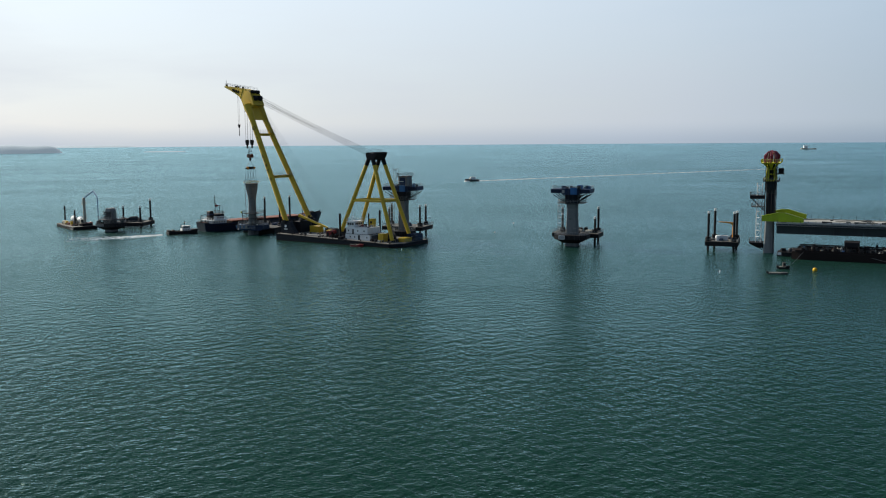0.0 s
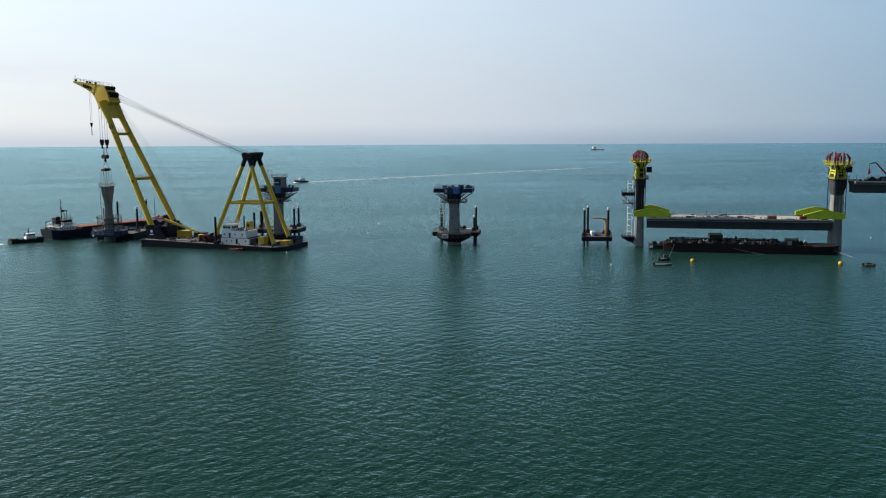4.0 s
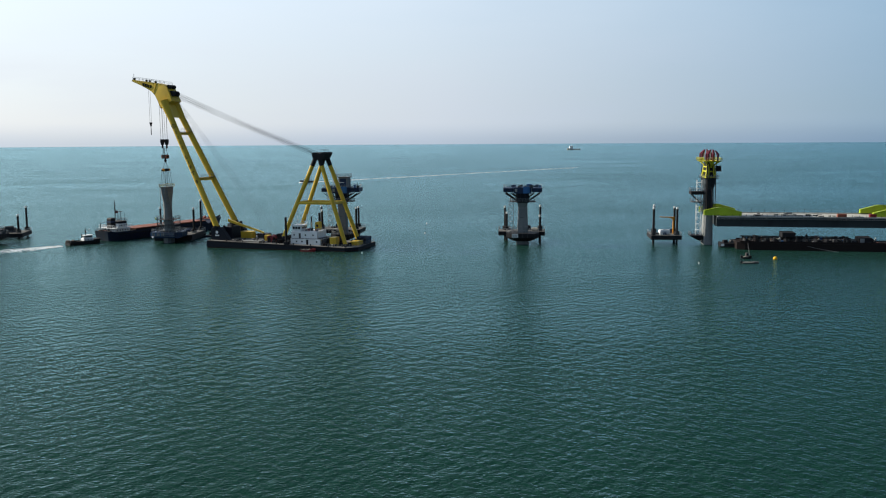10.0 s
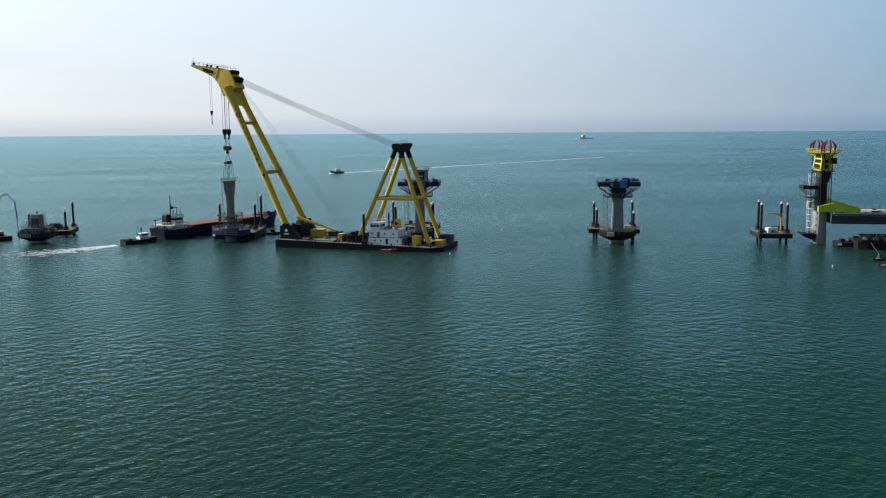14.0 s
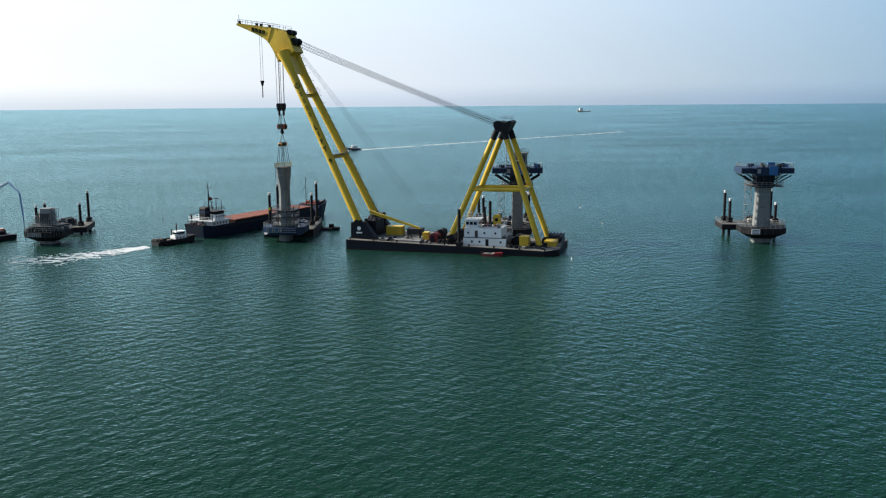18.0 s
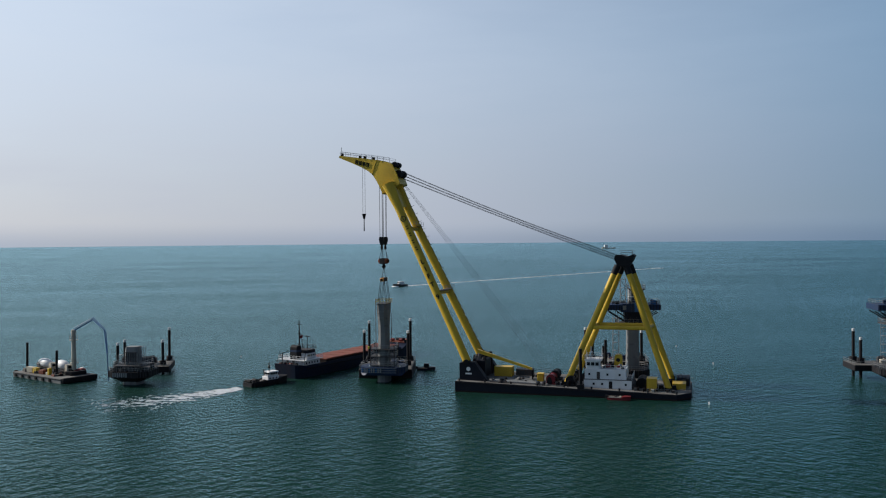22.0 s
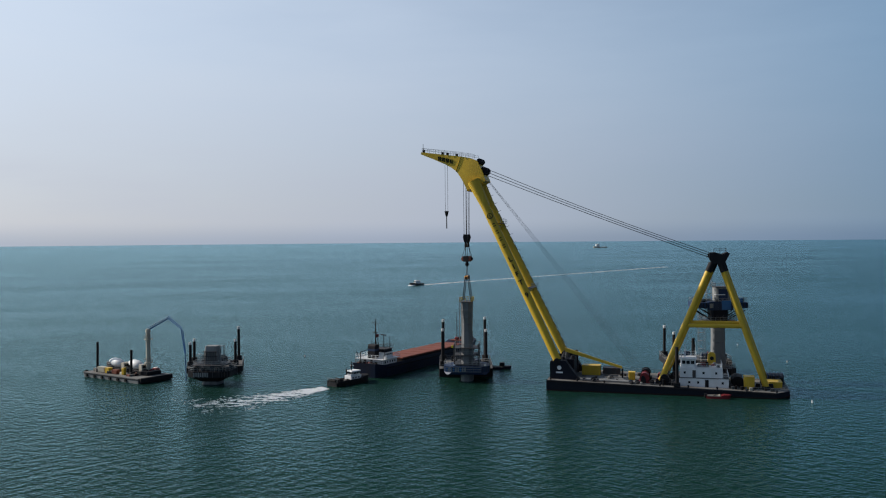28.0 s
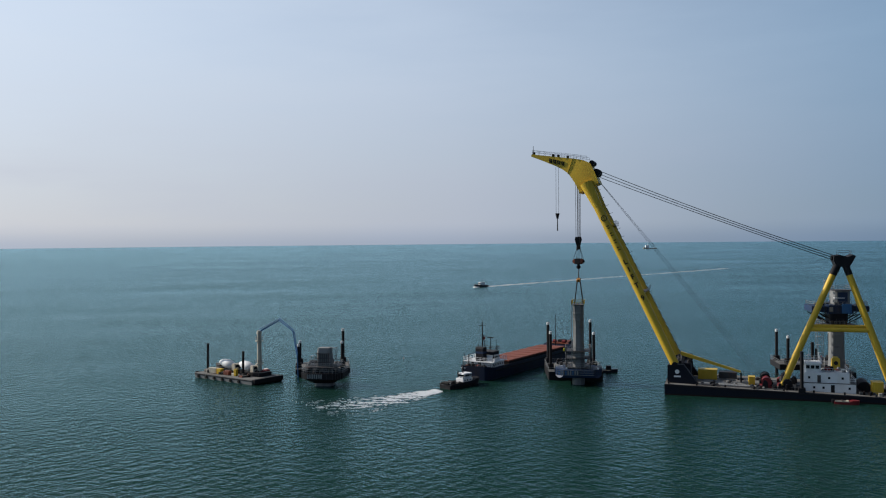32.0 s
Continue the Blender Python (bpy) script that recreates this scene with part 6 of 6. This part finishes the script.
# brown supply barge under the low span
bb = thing("supply_barge", 193.0, -16.0, 0, RZ - 0.5, "dark brown cargo barge lying under the low span", "barge")
ship_hull("hull", bb, 58.5, 11.4, 9.0, 2.4, 2.8, 2.6, HULL_BROWN, "rusty dark brown hull", taper=0.05)
part("deck_plating", B(1.0, 50.0, -5.2, 5.2, 2.4, 2.48), BLACK, bb)
for e in (-1, 1):
    part("bulwark", B(1.0, 49.0, e * 5.45 - 0.1, e * 5.45 + 0.1, 2.4, 3.1), HULL_BROWN, bb)
bh = part("deckhouse", B(41.0, 45.0, -3.4, 2.6, 2.48, 4.6, 0.1), BLACK, bb, "low dark deckhouse")
part("deckhouse_wall", B(41.2, 42.6, -3.56, -3.42, 2.9, 4.3), GALV, bh)
for k in range(11):
    x = 2.5 + k * 3.4
    part("cradle", prism(bmesh.new(), [(x, 2.48), (x + 1.7, 2.48), (x + 1.5, 3.5), (x + 0.7, 3.9)], -4.4, 4.4), BLACK, bb, "dark steel transport cradle")
    part("prop", T((x + 1.0, -4.6, 2.48), (x + 0.1, -4.6, 4.5 + 0.3 * (k % 3)), 0.14, n=5), BLACK, bb)
for y in (-1.4, 2.6):
    part("long_beam", B(2.0, 38.5, y - 0.2, y + 0.2, 3.9, 4.25), BLACK, bb, "long dark steel beam across the cradles")
part("stack", B(15.5, 20.0, -3.0, 3.0, 4.25, 6.0, 0.1), BLACK, bb)
rail(bb, [(1.2, -5.35, 3.1), (38.0, -5.35, 3.1)], every=1.6, r=0.05, h=0.9, material=GREY_STEEL)
clutter(64, 193.0, -16.0, RZ - 0.5, 1.5, 49.0, -5.0, 5.0, 2.48, [BLACK, BLACK, BLACK, HULL_BROWN, GREY_STEEL, HULL_BROWN, CREAM], "dark cargo gear stacked on the supply barge", "gear on the supply barge", 0.95, 0.4)
clutter(34, 193.0, -16.0, RZ - 0.5, 1.5, 49.0, -5.0, 5.0, 2.48, [BLACK, BLACK, GREY_STEEL, HULL_BROWN], "tall dark cargo gear on the supply barge", "gear on the supply barge", 0.7, 2.6)
# made-up pale and coloured bits put glints into the dark cargo
clutter(26, 193.0, -16.0, RZ - 0.5, 1.5, 49.0, -5.0, 5.0, 2.48, [GALV, CREAM, PUMP_BLUE, GALV, HATCH_RED], "small pale pieces standing in for glints on the barge cargo", "gear on the supply barge", 0.5, 1.7)
sb2 = thing("small_pontoon", 188.8, -11.6, 0, RZ, "low black pontoon moored ahead of the supply barge", "pontoon")
part("hull", B(0, 9.5, -3.0, 3.0, -0.5, 1.5, 0.1), BLACK, sb2)
part("panel", B(0.2, 1.4, -3.06, -3.0, 0.5, 1.3), WHITE, sb2)
clutter(5, 188.8, -11.6, RZ, 0.5, 9, -2.6, 2.6, 1.5, [BLACK, GREY_STEEL], "dark gear standing on a small pontoon", "gear on the supply barge", 1.2, 0.4)
for a, b in (((246.0, -29.0, 2.0), (250.5, -39.0, 0.0)), ((212.0, -25.5, 2.2), (224, -30.5, 0.0)), ((195.5, -21.6, 2.6), (187.6, -44.2, 0.5))):
    ml = thing("mooring_line", *a, 0, "slack mooring line running down into the water", "mooring line", "mooring lines")
    va, vb = Vector((0, 0, 0)), Vector(b) - Vector(a)
    pts = [va.lerp(vb, k / 8) - Vector((0, 0, 0.8 * math.sin(math.pi * k / 8) * (0.2 + k / 10) * 0.5)) for k in range(9)]
    part("line", cable(pts, 0.045), GALV, ml)

# ---- concrete pump barge ----
PB = math.degrees(math.atan2(20.0 - 35.0, -109.0 + 128.8))
pump = thing("pump_barge", -128.8, 35.0, 0, PB, "grey flat barge carrying a concrete pump and two mixers", "barge")
PL = math.hypot(19.8, 15.0)
part("hull", prism(bmesh.new(), [(-0.6, 1.35), (0.2, -0.5), (PL, -0.5), (PL, 1.35)], 0, 11.0), CONCRETE, pump, "weathered grey steel hull")
part("deck_plating", B(-0.3, PL - 0.1, 0.2, 10.8, 1.35, 1.41), DECK, pump)
part("rubbing_strake", B(-0.3, PL, -0.12, -0.002, 0.95, 1.2), BLACK, pump)
for k in range(6):
    part("fender_tyre", T((1.5 + k * 3.6, -0.06, 0.55), (1.5 + k * 3.6, -0.4, 0.55), 0.42, n=12), RUBBER, pump)
part("fender_tyre", T((-0.7, 1.2, 1.0), (-1.1, 1.2, 1.0), 0.7, n=14), RUBBER, pump)
for x, y, top in ((0.9, 3.6, 9.7), (17.0, 3.4, 8.5)):
    part("spud_pole", T((x, y, -1.5), (x + 0.3, y, top), 0.36, n=12), BLACK, pump, "black spud pole", smooth=True)
col = part("pump_column", T((20.0, 7.0, 1.4), (20.0, 7.0, 13.4), 0.66, 0.58, n=18), CREAM, pump, "tall cream pump column", smooth=True)
for z in (4.6, 11.2):
    part("column_platform", T((20.0, 7.0, z), (20.0, 7.0, z + 0.2), 1.15, n=12), CREAM, col)
    rail(col, [(20.0 + 1.1 * math.cos(q), 7.0 + 1.1 * math.sin(q), z + 0.2) for q in [k * math.pi / 3 for k in range(6)]], closed=True, every=1.3, r=0.045)
part("slew_head", T((20.0, 7.0, 13.4), (20.0, 7.0, 14.2), 0.8, 0.55, n=14), CREAM, col, smooth=True)
inv = pump.matrix_world.inverted()
B0 = Vector((20.0, 7.0, 13.9))
B1, B2, B3 = (inv @ Vector(p) for p in ((-102.6, 27.3, 17.2), (-97.9, 23.6, 14.4), (-96.6, 21.6, 8.0)))
for a, b, r in ((B0, B1, 0.2), (B1, B2, 0.16)):
    part("boom_arm", T(a, b, r, r * 0.75, n=8), PUMP_BLUE, pump, "blue folding pump boom")
    part("boom_pipe", T(a + Vector((0, 0, 0.75)), b + Vector((0, 0, 0.5)), 0.1, n=6), PUMP_BLUE, pump)
for e in (-0.35, 0.35):
    part("boom_arm", T(B2 + Vector((e, 0, 0)), B3 + Vector((e * 0.5, 0, 0)), 0.12, n=6), PUMP_BLUE, pump)
for k in range(7):
    f = k / 7
    q = B2.lerp(B3, f)
    part("boom_brace", T(q + Vector((-0.35 * (1 - f / 2), 0, 0)), q + Vector((0.35 * (1 - f / 2), 0, -0.6)), 0.06, n=4), PUMP_BLUE, pump)
for a, b in ((B0, B1), (B1, B2)):
    for k in range(8):
        q = a.lerp(b, (k + 0.5) / 8)
        part("boom_brace", T(q, q + (b - a) * 0.06 + Vector((0, 0, 0.65)), 0.06, n=4), PUMP_BLUE, pump)
part("delivery_hose", T(B3, B3 + Vector((0.1, 0.2, -7.6)), 0.13, n=8), PUMP_BLUE, pump, "hanging blue delivery hose")
part("pump_house", B(18.8, 22.6, 4.6, 9.4, 1.41, 2.5, 0.12), BLACK, pump, "dark pump housing")


def mixer(x, y, rz):
    p = pump.matrix_world @ Vector((x, y, 1.4))
    th = thing("mixer_truck", p.x, p.y, p.z, PB + rz, "concrete mixer truck with a white drum on the barge", "mixer truck", "mixer trucks")
    part("chassis", B(-4.2, 3.6, -1.0, 1.0, 0.6, 1.0, 0.05), BLACK, th)
    rings = []
    for d_, r in ((-3.6, 0.45), (-2.9, 0.8), (-1.6, 1.25), (0.2, 1.35), (1.6, 1.1), (2.1, 0.6)):
        c = Vector((d_, 0, 2.35 - d_ * 0.13))
        rings.append([tuple(c + Vector((0.05 * math.sin(q), math.cos(q) * r, math.sin(q) * r))) for q in [2 * math.pi * k / 16 for k in range(16)]])
    part("drum", loft(bmesh.new(), rings), WHITE, th, "white mixing drum", smooth=True)
    part("cab", loft(bmesh.new(), [oct_ring(1.7, 2.2, 0.2, 0.7, 3.2), oct_ring(1.7, 2.2, 0.2, 1.9, 3.2), oct_ring(1.4, 2.0, 0.2, 2.8, 3.1)]), CREAM, th)
    part("windscreen", B(4.0, 4.09, -0.9, 0.9, 1.8, 2.5), GLASS, th)
    part("chute", B(-4.9, -3.5, -0.35, 0.35, 1.5, 2.0, 0.05), GREY_STEEL, th)
    for a in (-3.0, -1.8, 2.8):
        for e in (-1.05, 1.05):
            part("wheel", T((a, e - 0.15, 0.5), (a, e + 0.15, 0.5), 0.5, n=14), RUBBER, th)


mixer(7.6, 6.0, 2)
mixer(15.4, 6.6, -3)
clutter(30, -128.8, 35.0, PB, 0.6, 20.5, 0.8, 4.6, 1.41, [DECK, BLACK, BLACK, HULL_BROWN, HATCH_RED, CREAM], "dark site gear stacked on the pump barge", "gear on the pump barge", 1.0, 0.4)
clutter(10, -128.8, 35.0, PB, 18.0, 21.6, 5.0, 10.4, 1.41, [BLACK, WHITE, JACK_RED], "dark site gear stacked on the pump barge", "gear on the pump barge", 1.5, 0.6)
def barge_box(name, x, y, l, w, h, material, label, category="box"):
    p = pump.matrix_world @ Vector((x, y, 1.41))
    th = thing(name, p.x, p.y, p.z, PB, label, category, "gear on the pump barge")
    part("body", B(-l / 2, l / 2, -w / 2, w / 2, 0.1, h, 0.05), material, th)
    part("lid", B(-l / 2 - 0.04, l / 2 + 0.04, -w / 2 - 0.04, w / 2 + 0.04, h, h + 0.08, 0.02), material, th)
    for e in (-1, 1):
        part("skid", B(-l / 2, l / 2, e * w * 0.35 - 0.08, e * w * 0.35 + 0.08, 0.0, 0.1), BLACK, th)
    for k in range(int(l / 0.6)):
        part("rib", B(-l / 2 + 0.25 + 0.6 * k, -l / 2 + 0.35 + 0.6 * k, -w / 2 - 0.04, -w / 2 + 0.01, 0.2, h - 0.1), material, th)


barge_box("water_tank", 5.4, 2.4, 3.2, 1.4, 1.5, CREAM, "pale rectangular water tank on the barge deck", "tank")
barge_box("storage_box", 8.6, 2.1, 1.7, 1.3, 1.5, YELLOW, "yellow storage box on the barge deck")
barge_box("storage_box", 15.2, 2.4, 0.9, 0.9, 1.9, YELLOW, "narrow yellow box beside the spud pole")
barge_box("tool_container", 2.6, 7.6, 3.0, 2.2, 2.1, DECK, "dark green-grey tool container on the barge deck", "container")
barge_box("hydraulic_unit", 11.6, 2.3, 2.2, 1.2, 1.1, HATCH_RED, "rust-red hydraulic unit on the barge deck", "machine")
part("pump_bow", B(PL + 0.003, PL + 1.0, 0.2, 10.8, 0.2, 1.5, 0.1), BLACK, pump, "black bow fender")

# ---- far craft and land ----
pb = thing("patrol_boat", -20.0, 513.0, 0, 222, "small grey patrol boat trailing a long white wake", "patrol boat")
ship_hull("hull", pb, 15.0, 4.2, 6.0, 1.5, 2.2, 1.5, GREY_STEEL)
ph = part("cabin", loft(bmesh.new(), [oct_ring(6.0, 3.2, 0.3, 1.5, 6.5), oct_ring(5.0, 2.8, 0.3, 4.0, 6.3)]), WHITE, pb)
part("window", B(8.6, 9.4, -1.3, 1.3, 2.7, 3.5), GLASS, ph)
part("mast", T((5.8, 0, 4.0), (5.8, 0, 7.4), 0.15, 0.08, n=6), BLACK, pb)
part("bow_wave", loft(bmesh.new(), [oct_ring(6.0, 5.6, 1.4, 0.02, 12.5), oct_ring(4.6, 4.2, 1.2, 0.5, 12.3)]), FOAM, pb, "white bow wave")

fs = thing("far_ship", 640.0, 2640.0, 3.1, 185, "pale distant ship on the horizon", "ship")
ship_hull("hull", fs, 46.0, 10.0, 11.0, 3.5, 5.5, 4.0, CREAM)
part("superstructure", B(26, 37, -4, 4, 3.5, 13.0, 0.3), WHITE, fs)
part("mast", T((30, 0, 13), (30, 0, 17), 0.4, n=6), WHITE, fs)


def island(name, x, y, z, L, D, H, rz, label, seed):
    bm = bmesh.new()
    nx, ny = 40, 8
    grid = []
    for i in range(nx + 1):
        row = []
        for j in range(ny + 1):
            u, v = i / nx * 2 - 1, j / ny * 2 - 1
            h = max(0.0, 1 - abs(u) ** 12) * max(0.0, 1 - v * v)
            bump = 0.96 + 0.12 * noise.noise((u * 3 + seed, v, seed))
            row.append(bm.verts.new((u * L / 2, v * D / 2 * (0.6 + 0.4 * (1 - u * u)), H * h * bump - 0.6)))
        grid.append(row)
    for i in range(nx):
        for j in range(ny):
            bm.faces.new((grid[i][j], grid[i + 1][j], grid[i + 1][j + 1], grid[i][j + 1]))
    ob = part(name, bm, LAND, None, smooth=True)
    ob.matrix_world = pose(x, y, z, 0, 0, rz)
    tagged(ob, label, "island", kind="structure")


island("backdrop_headland", -2070, 2188, 4.6, 504, 150, 30, 41, "low dark wooded headland across the water", 2.3)
island("backdrop_far_coast", -2700, 3380, 19.0, 760, 160, 9, 36, "faint low coastline far across the water", 5.1)
island("backdrop_sandbank", -1566, 2498, 4.8, 150, 30, 4.0, 31, "thin low sandbank on the horizon", 7.7)


# ---- foam and wakes ----
def flecks(name, rows, label, seed):
    """Low foam patches: rows of centre, length, width, turn."""
    rng = random.Random(seed)
    verts, faces = [], []
    for x, y, a, b, turn in rows:
        k0, n = len(verts), 7
        ca, sa = math.cos(turn), math.sin(turn)
        verts.append((x, y, 0.05 + 0.05 * min(a, 1)))
        for k in range(n):
            q = 2 * math.pi * k / n
            f = rng.uniform(0.55, 1.1)
            u, v = a * f * math.cos(q), b * f * math.sin(q)
            verts.append((x + u * ca - v * sa, y + u * sa + v * ca, 0.012))
        faces += [(k0, k0 + 1 + k, k0 + 1 + (k + 1) % n) for k in range(n)]
    me = bpy.data.meshes.new(name)
    me.from_pydata(verts, [], faces)
    me.materials.append(FOAM)
    ob = new(name, me)
    return tagged(ob, label, "foam", kind="stuff")


rng = random.Random(4)
rows = []
for k in range(34000):
    f = rng.random() ** 1.25
    spread = 1.6 + 9.5 * f
    off = max(-1.5, min(1.5, rng.gauss(0, 0.6))) * spread
    cx, cy = -57.2 - 30 * f - 0.45 * off, 9.0 - 38 * f + 15 * f * f + 0.72 * off
    clump = noise.noise((cx * 0.3, cy * 0.6, 3.0)) + 0.8 * noise.noise((cx * 0.9, cy * 1.6, 8.0)) + rng.gauss(0, 0.2)
    if clump < -0.42 + 0.9 * f ** 0.5 + 0.15 * abs(off) / spread:
        continue
    a = rng.uniform(0.05, 0.17) * (1.35 - 0.9 * f)
    rows.append((cx, cy, a * 2.6, a * 0.6, rng.gauss(0.3, 0.4)))
flecks("propeller_wash", rows, "churned white propeller wash spreading behind the tug", 1)
rows = []
for k in range(1300):
    f = rng.random() ** 1.5 * 0.72
    x, y = -19 + 450 * f, 514 + 520 * f
    rows.append((x + rng.gauss(0, 1.2), y + rng.gauss(0, 2.2 + 2 * f), rng.uniform(1.2, 3.6), rng.uniform(0.15, 0.42), 0.857 + rng.gauss(0, 0.05)))
flecks("boat_wake", rows, "long thin white wake behind the patrol boat", 2)

# ---- from plan units to metres ----
for me in bpy.data.meshes:
    me.transform(Matrix.Scale(UNIT, 4))
for ob in scene.objects:
    if ob not in (cam, sun):
        ob.location = ob.location * UNIT
